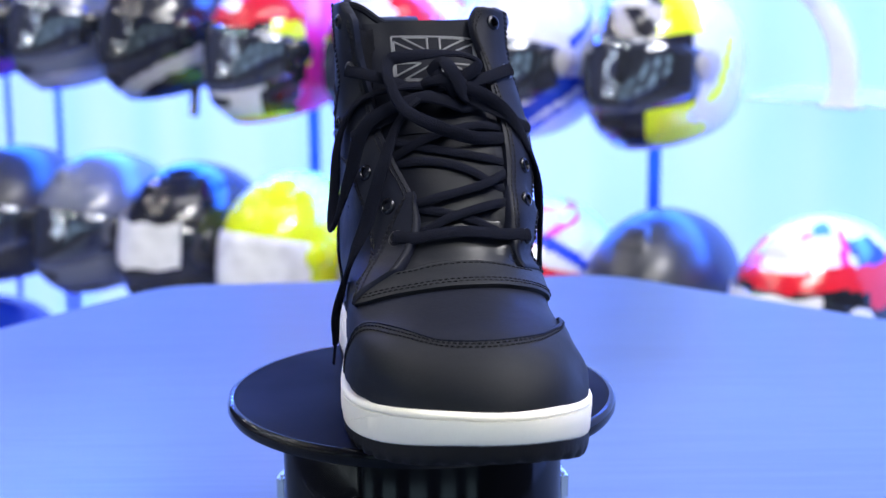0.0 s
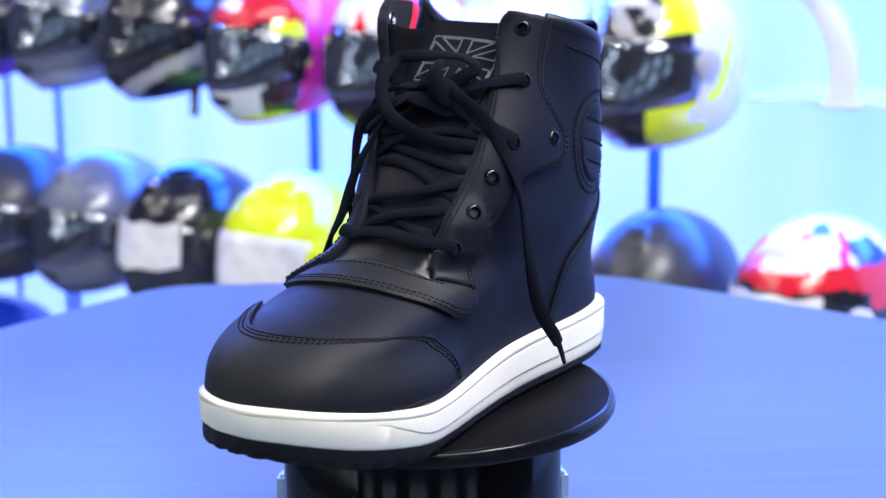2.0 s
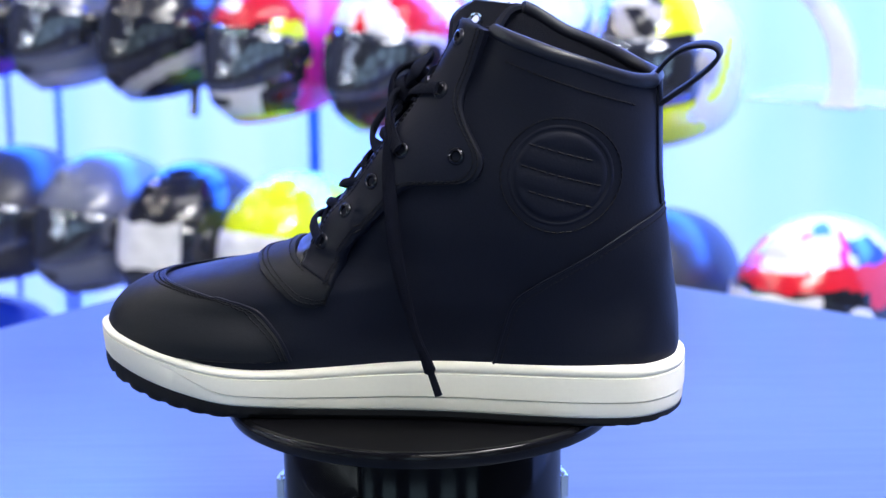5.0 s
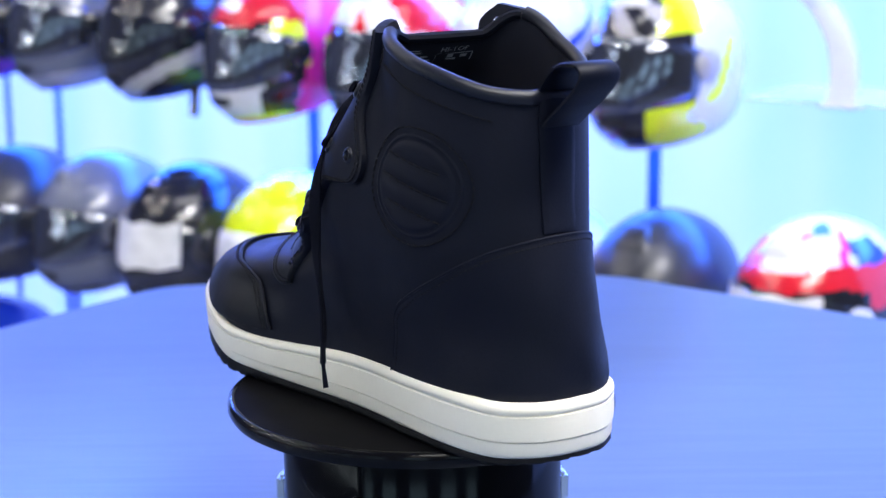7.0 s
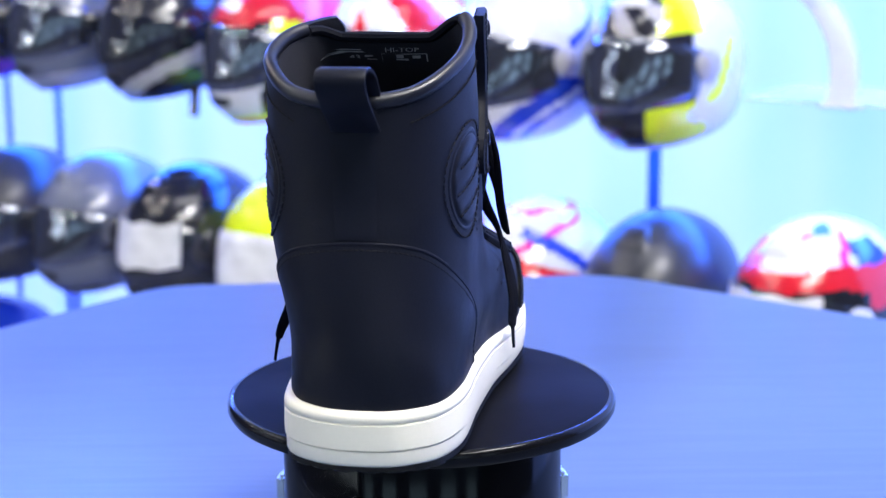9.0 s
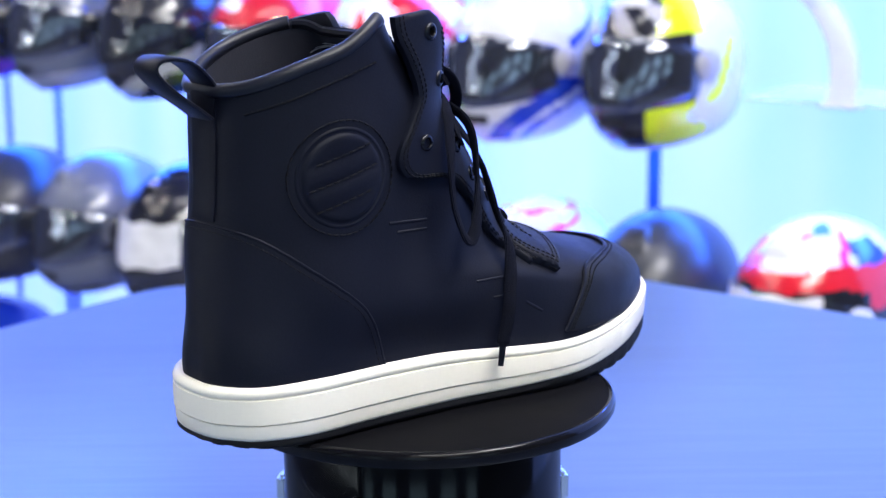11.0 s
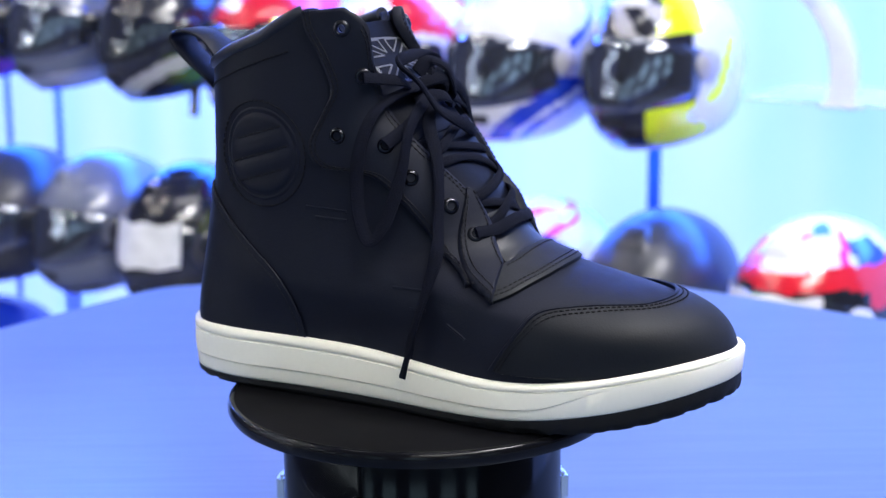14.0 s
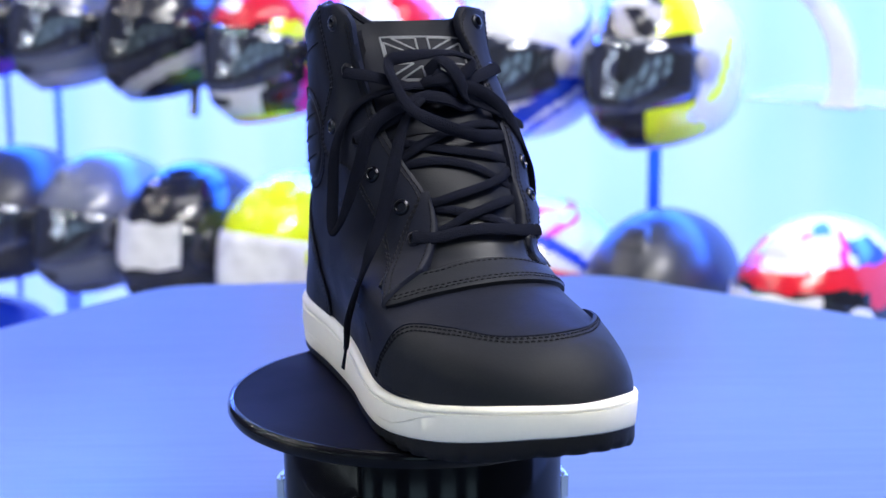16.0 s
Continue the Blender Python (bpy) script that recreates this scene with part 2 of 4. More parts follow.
# ---- turntable ----
def build_turntable():
    t = thing("turntable", "black glossy motorised display turntable standing on the table", "turntable", m=pose(0, 0, DISC_Z))
    h = TABLE_Z - DISC_Z
    drum = lathe([(0.0, h + 0.001), (0.074, h + 0.001), (0.0765, h + 0.003), (0.0765, h + 0.02), (0.0735, h + 0.024), (0.0725, h + 0.03), (0.0725, -0.0115), (0.071, -0.009), (0.02, -0.0085)], 128, False, False)
    part("drum", drum, GLOSS_B, t)
    r = 0.1
    disc = lathe([(0.0, -0.008), (r - 0.004, -0.008), (r - 0.0012, -0.0072), (r, -0.0052), (r, -0.0028), (r - 0.0007, -0.0010), (r - 0.0024, -0.0002), (r - 0.0032, -0.0001), (0.0, 0.0)], 160, False, False)
    d = part("disc", disc, DISC, t, "thin black disc with a polished rim")
    rimp = lathe([(r - 0.003, 0.0001), (r - 0.0014, 0.0001), (r - 0.0001, -0.0008), (r + 0.0004, -0.0026), (r + 0.0004, -0.0054), (r - 0.0008, -0.0076), (r - 0.003, -0.0084)], 160, False, False)
    part("rim", rimp, GLOSS_B, d, "polished black rim")
    for a in (8, 172):
        bm = bmesh.new()
        box(bm, (0.0715, -0.007, -0.064), (0.0775, 0.007, -0.048), 0.002)
        c = part("clip", bm, CHROME, t, "small chrome clip")
        c.matrix_basis = pose(0, 0, 0, 0, 0, a)
    return d


# ---- boot ----
OUTLINE = spline([(-0.1340, -0.010, 0), (-0.1285, -0.0210, 0), (-0.116, -0.0325, 0), (-0.090, -0.0388, 0), (-0.05, -0.0382, 0), (0, -0.0392, 0), (0.035, -0.0430, 0), (0.065, -0.0450, 0), (0.0906, -0.0415, 0), (0.112, -0.0350, 0), (0.132, -0.0250, 0), (0.149, -0.0125, 0), (0.1605, 0.006, 0), (0.1635, 0.021, 0), (0.1615, 0.034, 0), (0.150, 0.0495, 0), (0.1255, 0.0620, 0), (0.090, 0.0695, 0), (0.06, 0.0650, 0), (0.03, 0.0580, 0), (0, 0.0525, 0), (-0.03, 0.0495, 0), (-0.06, 0.0482, 0), (-0.09, 0.0455, 0), (-0.117, 0.0395, 0), (-0.1300, 0.026, 0), (-0.1350, 0.010, 0)], 220, True)
Y_MID = smooth_table([(-0.135, 0.0010), (-0.10, 0.0032), (-0.05, 0.0060), (0.0, 0.0066), (0.05, 0.0090), (0.09, 0.0138), (0.12, 0.0162), (0.145, 0.0190), (0.165, 0.0215)])
W_LOW = smooth_table([(-0.135, 0.0400), (-0.10, 0.0405), (-0.05, 0.0435), (0.0, 0.0465), (0.05, 0.0495), (0.09, 0.0505), (0.12, 0.0490), (0.165, 0.0435)])
def outline_half(x):
    """Half width and middle of the sole's outline at x."""
    ys = []
    for a, b in zip(OUTLINE, OUTLINE[1:] + OUTLINE[:1]):
        if (a.x - x) * (b.x - x) <= 0 and a.x != b.x:
            ys.append(a.y + (b.y - a.y) * (x - a.x) / (b.x - a.x))
    return (max(ys) - min(ys)) / 2 if len(ys) > 1 else 0.0


HALF_STEPS = [-0.1346 + 0.2985 * (0.5 - 0.5 * math.cos(math.pi * i / 150)) for i in range(151)]
HALF = [(x, outline_half(x)) for x in HALF_STEPS]
X_BACK = smooth_table([(0.028, -0.1305), (0.05, -0.1300), (0.085, -0.1255), (0.10, -0.1235), (0.12, -0.1215), (0.195, -0.1205)])
X_FRONT = smooth_table([(0.028, 0.1605), (0.038, 0.1600), (0.045, 0.157), (0.052, 0.152), (0.0575, 0.1445), (0.0615, 0.134), (0.0645, 0.120), (0.0675, 0.100), (0.0705, 0.082), (0.0745, 0.066), (0.081, 0.0545), (0.092, 0.0445), (0.105, 0.0355), (0.117, 0.0255), (0.13, 0.0150), (0.145, 0.0015), (0.16, -0.013), (0.178, -0.027), (0.195, -0.036)])
R_FRONT = smooth_table([(0.028, 0.056), (0.045, 0.062), (0.055, 0.080), (0.064, 0.106), (0.072, 0.108), (0.081, 0.085), (0.10, 0.055), (0.13, 0.042), (0.195, 0.030)])
Z_TOP = smooth_table([(-0.125, 0.165), (-0.11, 0.168), (-0.09, 0.1765), (-0.067, 0.1845), (-0.045, 0.1915), (-0.02, 0.1965)])
Z_UP = 0.11
Z_MAX = 0.194


def soft(a, b, x):
    t = min(max((x - a) / (b - a), 0.0), 1.0)
    return t * t * (3 - 2 * t)


def front(z, flap):
    return X_FRONT(z) + flap * soft(0.140, 0.188, z)


def half_width(x, z, flap=0.0):
    """Half the upper's width at x and level z; flap: with the lace flap that stands off the tongue."""
    low = W_LOW(x)
    high = 0.0485 - 0.003 * soft(-0.06, 0.0, x)
    w = low + (high - low) * soft(0.04, 0.125, z)
    xb, xf = X_BACK(z), front(z, flap)
    rb, pb = 0.064, 2.1
    u = min(max((x - xb) / rb, 0.0), 1.0)
    w *= (1 - (1 - u) ** pb) ** (1 / pb)
    rf = R_FRONT(z)
    pf = 2.0 + 0.9 * soft(0.09, 0.16, z) + 0.3 * soft(0.06, 0.04, z)
    u = min(max((xf - x) / rf, 0.0), 1.0)
    w *= (1 - (1 - u) ** pf) ** (1 / pf)
    if z < 0.062:            # near the sole the upper follows its outline
        s = (x - xb) / max(xf - xb, 1e-6)
        base = lerp_table(HALF, -0.1345 + 0.2978 * min(max(s, 0.0), 1.0)) - 0.0032
        w = max(base, 0.0) + (w - max(base, 0.0)) * soft(0.034, 0.062, z)
    return w


def y_mid(x, z):
    return Y_MID(x) + 0.005 * soft(0.05, 0.10, z)


def real_z(x, zn):
    return zn if zn < Z_UP else Z_UP + (zn - Z_UP) / (Z_MAX - Z_UP) * (Z_TOP(x) - Z_UP)


def upper_ring(zn, inset=0.0, n=60, flap=0.0):
    xb, xf = X_BACK(zn) + inset, front(zn, flap) - inset
    side = []
    for i in range(n + 1):
        a = math.pi * i / n
        x = (xb + xf) / 2 - (xf - xb) / 2 * math.cos(a)
        w = max(half_width(min(max(x, X_BACK(zn)), front(zn, flap)), zn, flap) - inset, 0.0) if 0 < i < n else 0.0
        side.append((x, w))
    def z(x, w, side):
        top = soft(0.150, Z_MAX, zn)
        wide = soft(0.022, 0.042, w)
        return real_z(x, zn) + top * (0.0060 * soft(-0.072, -0.044, x) * wide * side - 0.0055 * soft(-0.060, -0.034, x) * (1 - wide))
    def inner_side(x, w):
        # the big toe's side slopes in above the sole, and the collar's front leans over
        w *= 1 - 0.12 * soft(0.034, 0.052, zn) * soft(0.02, 0.08, x) * soft(0.085, 0.070, zn)
        return w - 0.010 * soft(0.115, 0.175, zn) * soft(-0.085, -0.035, x) * min(1.0, w / 0.04)
    left = [(x, y_mid(x, zn) + inner_side(x, w), z(x, w, 0)) for x, w in side]
    right = [(x, y_mid(x, zn) - w, z(x, w, 1)) for x, w in side[1:-1]]
    return left + right[::-1]


LEVELS = [0.020 + (Z_MAX - 0.020) * i / 166 for i in range(167)]


def build_boot():
    boot = thing("high_top_boot", "black leather high-top riding boot with white rubber sole on the turntable", "boot")
    bm = bmesh.new()
    rings(bm, [upper_ring(z) for z in LEVELS])
    bmesh.ops.recalc_face_normals(bm, faces=bm.faces)
    skin = BVHTree.FromBMesh(bm)
    def flap_tree(reach):
        b2 = bmesh.new()
        rings(b2, [upper_ring(z, flap=reach) for z in LEVELS + [Z_MAX + 0.003, Z_MAX + 0.006, Z_MAX + 0.009]])
        bmesh.ops.recalc_face_normals(b2, faces=b2.faces)
        tree = BVHTree.FromBMesh(b2)
        b2.free()
        return tree
    flap_skin, flap_left = flap_tree(0.031), flap_tree(0.006)
    part("upper", bm, LEATHER, boot, "matte black leather upper")

    probe = Vector((-0.2, 0.003, 0.08))
    sign1 = -1 if skin.find_nearest(probe)[1].x > 0 else 1
    sign2 = -1 if flap_skin.find_nearest(probe)[1].x > 0 else 1

    def on(p, lift=0.0, flaps=True):
        tree = skin if p[2] < 0.115 or p[0] < -0.06 else flap_skin if p[1] < -0.012 and flaps else flap_left if p[1] > 0.026 and flaps else skin
        q, nrm, _, _ = tree.find_nearest(Vector(p))
        nrm = nrm * (sign1 if tree is skin else sign2)
        if flaps and q.y > 0.03 and q.x > 0.015:      # the lowest eyelets stand off the instep
            lift = lift + 0.0045 * soft(0.074, 0.084, q.z) * soft(0.112, 0.094, q.z) * soft(0.03, 0.042, q.y)
        return q + nrm * lift, nrm

    def at_side(x, z, s, lift=0.0):
        """A point of the upper at x and height z; s: 1 left, -1 right."""
        zn = z if z < Z_UP else Z_UP + (z - Z_UP) / (Z_TOP(x) - Z_UP) * (Z_MAX - Z_UP)
        return on((x, y_mid(x, zn) + s * half_width(x, zn), z), lift)

    # lining inside the shaft
    bm = bmesh.new()
    lv = [Z_MAX - i * 0.004 for i in range(24)]
    rings(bm, [upper_ring(z, 0.0045 if i else 0.001) for i, z in enumerate(lv)], True, False, True)
    lining = part("lining", bm, LINING, boot, "black textile lining")
    # collar rim
    rim = [Vector(p) for p in upper_ring(Z_MAX, 0.002)]
    bm = bmesh.new()
    back = [p + Vector((0, 0, -0.001)) for p in rim]
    k = next(i for i, p in enumerate(back) if p.x > -0.046)
    tube(bm, (back[-k:] + back[:k])[1:], 0.0066, 0.0072, 10)
    part("collar", bm, COLLAR, boot, "padded leather collar rim")
    bm = bmesh.new()
    tube(bm, [p + Vector((0.0, 0, -0.0015)) for p in back[k:len(back) - k + 1]], 0.0050, 0.0050, 8)
    part("tongue_edge", bm, TONGUE, boot)

    def sheet(name, a, b, nu, nv, lift, mat, label="", rim_drop=0.0012, back=None):
        """A leather panel draped between two edge curves."""
        A, B = spline(a, nu), spline(b, nu)
        rows = []
        for j in range(nv):
            f = j / (nv - 1)
            rows.append([on(p.lerp(q, f), 0.0, name != "tongue") for p, q in zip(A, B)])
        bm = bmesh.new()
        def e(i, j):
            d = min(i, nu - 1 - i, j, nv - 1 - j)
            return lift if d > 0 else lift * 0.75
        grid = [[bm.verts.new(q + n * e(i, j)) for i, (q, n) in enumerate(r)] for j, r in enumerate(rows)]
        for j in range(nv - 1):
            for i in range(nu - 1):
                bm.faces.new((grid[j][i], grid[j][i + 1], grid[j + 1][i + 1], grid[j + 1][i]))
        ring = [(i, 0) for i in range(nu)] + [(nu - 1, j) for j in range(1, nv)] + [(i, nv - 1) for i in range(nu - 2, -1, -1)] + [(0, j) for j in range(nv - 2, 0, -1)]
        low = [[bm.verts.new(q - n * rim_drop) for q, n in r] for r in rows]
        for j in range(nv - 1):
            for i in range(nu - 1):
                bm.faces.new((low[j][i], low[j + 1][i], low[j + 1][i + 1], low[j][i + 1])).material_index = 1 if back else 0
        for k, (i, j) in enumerate(ring):
            i2, j2 = ring[(k + 1) % len(ring)]
            bm.faces.new((grid[j][i], grid[j2][i2], low[j2][i2], low[j][i]))
        return part(name, bm, [mat, back] if back else mat, boot, label, angle=60)

    def stitches(pts, lift, gap=0.0027, parent=boot):
        """A row of stitches along a curve on the leather."""
        path = spline(pts, 400)
        total = sum((b - a).length for a, b in zip(path, path[1:]))
        n = max(int(total / gap), 3)
        path = spline(pts, n)
        bm = bmesh.new()
        for a, b in zip(path, path[1:]):
            p, nn = on(a.lerp(b, 0.12), lift)
            q, _ = on(a.lerp(b, 0.80), lift)
            tube(bm, [p, p.lerp(q, 0.5) + nn * 0.0003, q], 0.0009, 0.0008, 5, ups=[nn] * 3)
        return part("stitching", bm, THREAD, parent)

    def cord(pts, lift, w=0.0016, name="seam"):
        n = 60
        path = [on(p, lift) for p in spline(pts, n)]
        bm = bmesh.new()
        tube(bm, [p for p, _ in path], w, w * 0.8, 6, ups=[q for _, q in path])
        return part(name, bm, LEATHER2, boot)

    # toe cap
    seam = [(0.050, 0.0655, 0.030), (0.0555, 0.062, 0.040), (0.066, 0.0615, 0.052), (0.083, 0.0590, 0.058), (0.100, 0.0540, 0.060), (0.1225, 0.0385, 0.0615), (0.1315, 0.018, 0.0617), (0.1250, -0.004, 0.0613), (0.1035, -0.020, 0.0605), (0.083, -0.032, 0.057), (0.072, -0.039, 0.045), (0.062, -0.044, 0.030)]
    foot = [(0.062, 0.068, 0.029), (0.085, 0.069, 0.029), (0.11, 0.064, 0.029), (0.132, 0.055, 0.029), (0.150, 0.043, 0.029), (0.160, 0.022, 0.029), (0.152, -0.005, 0.029), (0.132, -0.024, 0.029), (0.11, -0.036, 0.029), (0.088, -0.045, 0.029), (0.068, -0.046, 0.029)]
    sheet("toe_cap", seam, foot, 90, 26, 0.0022, TOE, "smooth black leather toe cap")
    for d in (0.0026, 0.0054):
        stitches([(x + d * (1.0 if 2 <= i <= 9 else 0.7), y + (d * 0.5 if i < 3 else -d * 0.5 if i > 7 else 0), z) for i, (x, y, z) in enumerate(seam)], 0.0022)

    cord([(x - 0.0004, y, z) for x, y, z in seam], 0.0017, 0.0022)

    # heel counter
    hs = [(-0.048, 0.058, 0.030), (-0.054, 0.056, 0.048), (-0.058, 0.056, 0.060), (-0.066, 0.055, 0.068), (-0.090, 0.050, 0.083), (-0.113, 0.034, 0.098), (-0.126, 0.004, 0.104), (-0.114, -0.026, 0.099), (-0.090, -0.042, 0.083), (-0.066, -0.046, 0.066), (-0.058, -0.046, 0.055), (-0.052, -0.045, 0.042), (-0.048, -0.045, 0.030)]
    hf = [(-0.056, 0.057, 0.029), (-0.072, 0.053, 0.029), (-0.090, 0.048, 0.029), (-0.107, 0.042, 0.029), (-0.122, 0.033, 0.029), (-0.131, 0.018, 0.029), (-0.134, 0.002, 0.029), (-0.131, -0.012, 0.029), (-0.122, -0.026, 0.029), (-0.107, -0.034, 0.029), (-0.090, -0.039, 0.029), (-0.072, -0.043, 0.029), (-0.056, -0.044, 0.029)]
    sheet("heel_counter", hs, hf, 90, 24, 0.0013, LEATHER2, "black leather heel counter")
    stitches([(x - 0.002, y, z - 0.0025) for x, y, z in hs], 0.0010)
    cord(hs, 0.0009, 0.0016)

    # lace facings with the throat bridge
    edgeL = [(0.0505, 0.0475, 0.0775), (0.0465, 0.0430, 0.0870), (0.036, 0.0415, 0.102), (0.019, 0.041, 0.118), (0.004, 0.040, 0.136), (-0.009, 0.037, 0.154), (-0.018, 0.034, 0.172), (-0.0225, 0.0305, 0.184), (-0.027, 0.0305, 0.190), (-0.036, 0.032, 0.194)]
    backL = [(0.0305, 0.060, 0.068), (0.029, 0.059, 0.079), (0.021, 0.058, 0.089), (0.003, 0.057, 0.106), (-0.009, 0.057, 0.117), (-0.024, 0.058, 0.119), (-0.040, 0.059, 0.121), (-0.045, 0.058, 0.131), (-0.037, 0.055, 0.147), (-0.034, 0.052, 0.159), (-0.040, 0.049, 0.175), (-0.047, 0.046, 0.190)]
    edgeR = [(0.0540, -0.0165, 0.0755), (0.0470, -0.0090, 0.0840), (0.0395, -0.0045, 0.0935), (0.0300, -0.0060, 0.1070), (0.018, -0.0115, 0.119), (0.005, -0.018, 0.134), (-0.004, -0.024, 0.152), (-0.007, -0.030, 0.172), (-0.0075, -0.033, 0.186), (-0.0105, -0.034, 0.1930), (-0.021, -0.036, 0.1990)]
    backR = [(0.0440, -0.034, 0.066), (0.037, -0.032, 0.079), (0.025, -0.033, 0.089), (0.008, -0.035, 0.106), (-0.006, -0.037, 0.117), (-0.020, -0.038, 0.119), (-0.036, -0.039, 0.121), (-0.041, -0.039, 0.131), (-0.033, -0.039, 0.147), (-0.028, -0.038, 0.159), (-0.034, -0.038, 0.175), (-0.041, -0.037, 0.187), (-0.043, -0.037, 0.1965)]
    facings = []
    facings.append(sheet("facing", edgeL, backL, 96, 16, 0.0036, LEATHER2, back=LINING))
    facings.append(sheet("facing", edgeR, backR, 96, 16, 0.0036, LEATHER2, back=LINING))
    inner = [(0.0300, 0.0600, 0.0700), (0.0370, 0.0560, 0.0735), (0.047, 0.0500, 0.0770), (0.0545, 0.040, 0.0795), (0.058, 0.028, 0.081), (0.059, 0.014, 0.081), (0.0585, 0.0, 0.080), (0.0575, -0.010, 0.0775), (0.0545, -0.0165, 0.0748), (0.0500, -0.0235, 0.0715), (0.0440, -0.0300, 0.0690)]
    outer = [(0.0335, 0.0605, 0.0580), (0.0400, 0.0600, 0.0562), (0.0480, 0.0585, 0.0575), (0.060, 0.052, 0.0640), (0.071, 0.041, 0.070), (0.078, 0.024, 0.073), (0.079, 0.008, 0.073), (0.0765, -0.008, 0.070), (0.0720, -0.020, 0.0662), (0.0660, -0.030, 0.0620), (0.0585, -0.0355, 0.0595)]
    sheet("throat_bridge", inner, outer, 90, 12, 0.0028, TOE)
    # pointed panel round the lowest eyelet of the outer side
    pin = [(0.0550, -0.0158, 0.0742), (0.0470, -0.0085, 0.0840), (0.0400, -0.0035, 0.0930), (0.0302, -0.0045, 0.1072), (0.0292, -0.0052, 0.1085)]
    pout = [(0.0600, -0.0360, 0.0598), (0.0440, -0.0312, 0.0695), (0.0330, -0.0215, 0.0845), (0.0285, -0.0090, 0.1055), (0.0280, -0.0070, 0.1085)]
    sheet("eyelet_panel", pin, pout, 60, 14, 0.0050, LEATHER2)
    for d in (0.10, 0.22):
        stitches([Vector(o).lerp(Vector(i), d) for o, i in zip(pout[:4], pin[:4])], 0.0050)
    stitches([Vector(i).lerp(Vector(o), 0.14) for o, i in zip(pout[:4], pin[:4])], 0.0050)
    for d in (0.12, 0.24):
        mixed = [Vector(o).lerp(Vector(i), d) for o, i in zip(outer, inner)]
        stitches(mixed, 0.0027)
    stitches([Vector(i).lerp(Vector(o), 0.14) for o, i in zip(outer[2:-2], inner[2:-2])], 0.0027)
    for ed, bk in ((edgeL, backL), (edgeR, backR)):
        for d in (0.0022, 0.0046):
            stitches([Vector(p) + (Vector((p[0] + 0.012, p[1], p[2] + 0.004)) - Vector(p)).normalized() * d for p in bk], 0.0035)
        for d in (0.0022, 0.0044):
            stitches([Vector(p).lerp(Vector(q), 0.0) + (Vector(q) - Vector(p)).normalized() * d for p, q in zip(ed[1:], bk[1:10])], 0.0035)

    # eyelets
    def eyelet(p):
        q, n = on(p, 0.0050 if p[2] < 0.09 and p[1] < 0 else 0.0036)
        bm = bmesh.new()
        prof = [(0.0020, -0.0020), (0.0021, 0.0006), (0.0026, 0.0012), (0.0034, 0.0010), (0.0041, 0.0002), (0.0042, -0.0008)]
        rings(bm, [[(r * math.cos(k * math.pi / 12), r * math.sin(k * math.pi / 12), z) for k in range(24)] for r, z in prof])
        rot = n.to_track_quat("Z", "Y").to_matrix().to_4x4()
        bm.transform(Matrix.Translation(q) @ rot)
        part("eyelet", bm, GUNMETAL, boot, "gunmetal eyelet")
        return q, n
    eL = [eyelet(p) for p in ((0.038, 0.050, 0.0885), (0.0245, 0.051, 0.1035), (0.0088, 0.049, 0.1175), (-0.006, 0.052, 0.133), (-0.0218, 0.0495, 0.163), (-0.0316, 0.041, 0.186), (-0.0325, 0.060, 0.133))]
    def inner_ring(q, n):
        bm = bmesh.new()
        rings(bm, [[(r * math.cos(k * math.pi / 12), r * math.sin(k * math.pi / 12), z) for k in range(24)] for r, z in ((0.0022, 0.0), (0.0026, -0.0012), (0.0036, -0.0010), (0.0040, 0.0))])
        bm.transform(Matrix.Translation(q - n * 0.0043) @ n.to_track_quat('Z', 'Y').to_matrix().to_4x4())
        part("eyelet", bm, CHROME, boot, "steel eyelet back")
    eR = [eyelet(p) for p in ((0.0375, -0.0133, 0.0872), (0.0257, -0.0165, 0.1018), (0.0090, -0.0253, 0.116), (-0.003, -0.0285, 0.1315), (-0.0135, -0.031, 0.166), (-0.0205, -0.040, 0.1890), (-0.0245, -0.037, 0.1365))]

    for ob, (q, n) in zip(facings, (eL[5], eR[5])):
        inner_ring(q, n)
        bm = bmesh.new()             # the hole through the free flap
        bm.from_mesh(ob.data)
        gone = [f for f in bm.faces if (f.calc_center_median() - q + n * 0.0024).length < 0.0034]
        bmesh.ops.delete(bm, geom=gone, context="FACES")
        bm.to_mesh(ob.data)
        bm.free()

    # gusset from the outer flap in to the tongue
    rows = []
    for k in range(14):
        z = 0.140 + 0.047 * k / 13
        a, _ = on((lerp_table([(0.134, 0.003), (0.152, -0.006), (0.172, -0.010), (0.19, -0.012)], z), lerp_table([(0.134, -0.020), (0.152, -0.028), (0.172, -0.034), (0.19, -0.037)], z), z), -0.0006)
        b, nb = on((-0.010 - 0.5 * (z - 0.15), -0.020, z), 0.0004, False)
        rows.append([a.lerp(b, j / 7) - nb * (0.004 * math.sin(math.pi * j / 7)) for j in range(8)])
    bm = bmesh.new()
    rings(bm, rows, False)
    gus = part("gusset", bm, GUSSET, boot, "folded black textile gusset beside the tongue")
    th = gus.modifiers.new("thickness", "SOLIDIFY")
    th.thickness = 0.0012

    # tongue
    ta = [(0.010, -0.020, 0.135), (-0.006, -0.023, 0.155), (-0.018, -0.025, 0.172), (-0.028, -0.027, 0.190)]
    tb = [(0.010, 0.033, 0.135), (-0.006, 0.034, 0.155), (-0.018, 0.034, 0.172), (-0.028, 0.033, 0.190)]
    tongue = sheet("tongue", ta, tb, 30, 24, 0.0016, TONGUE, "soft black leather tongue with a grey printed flag")
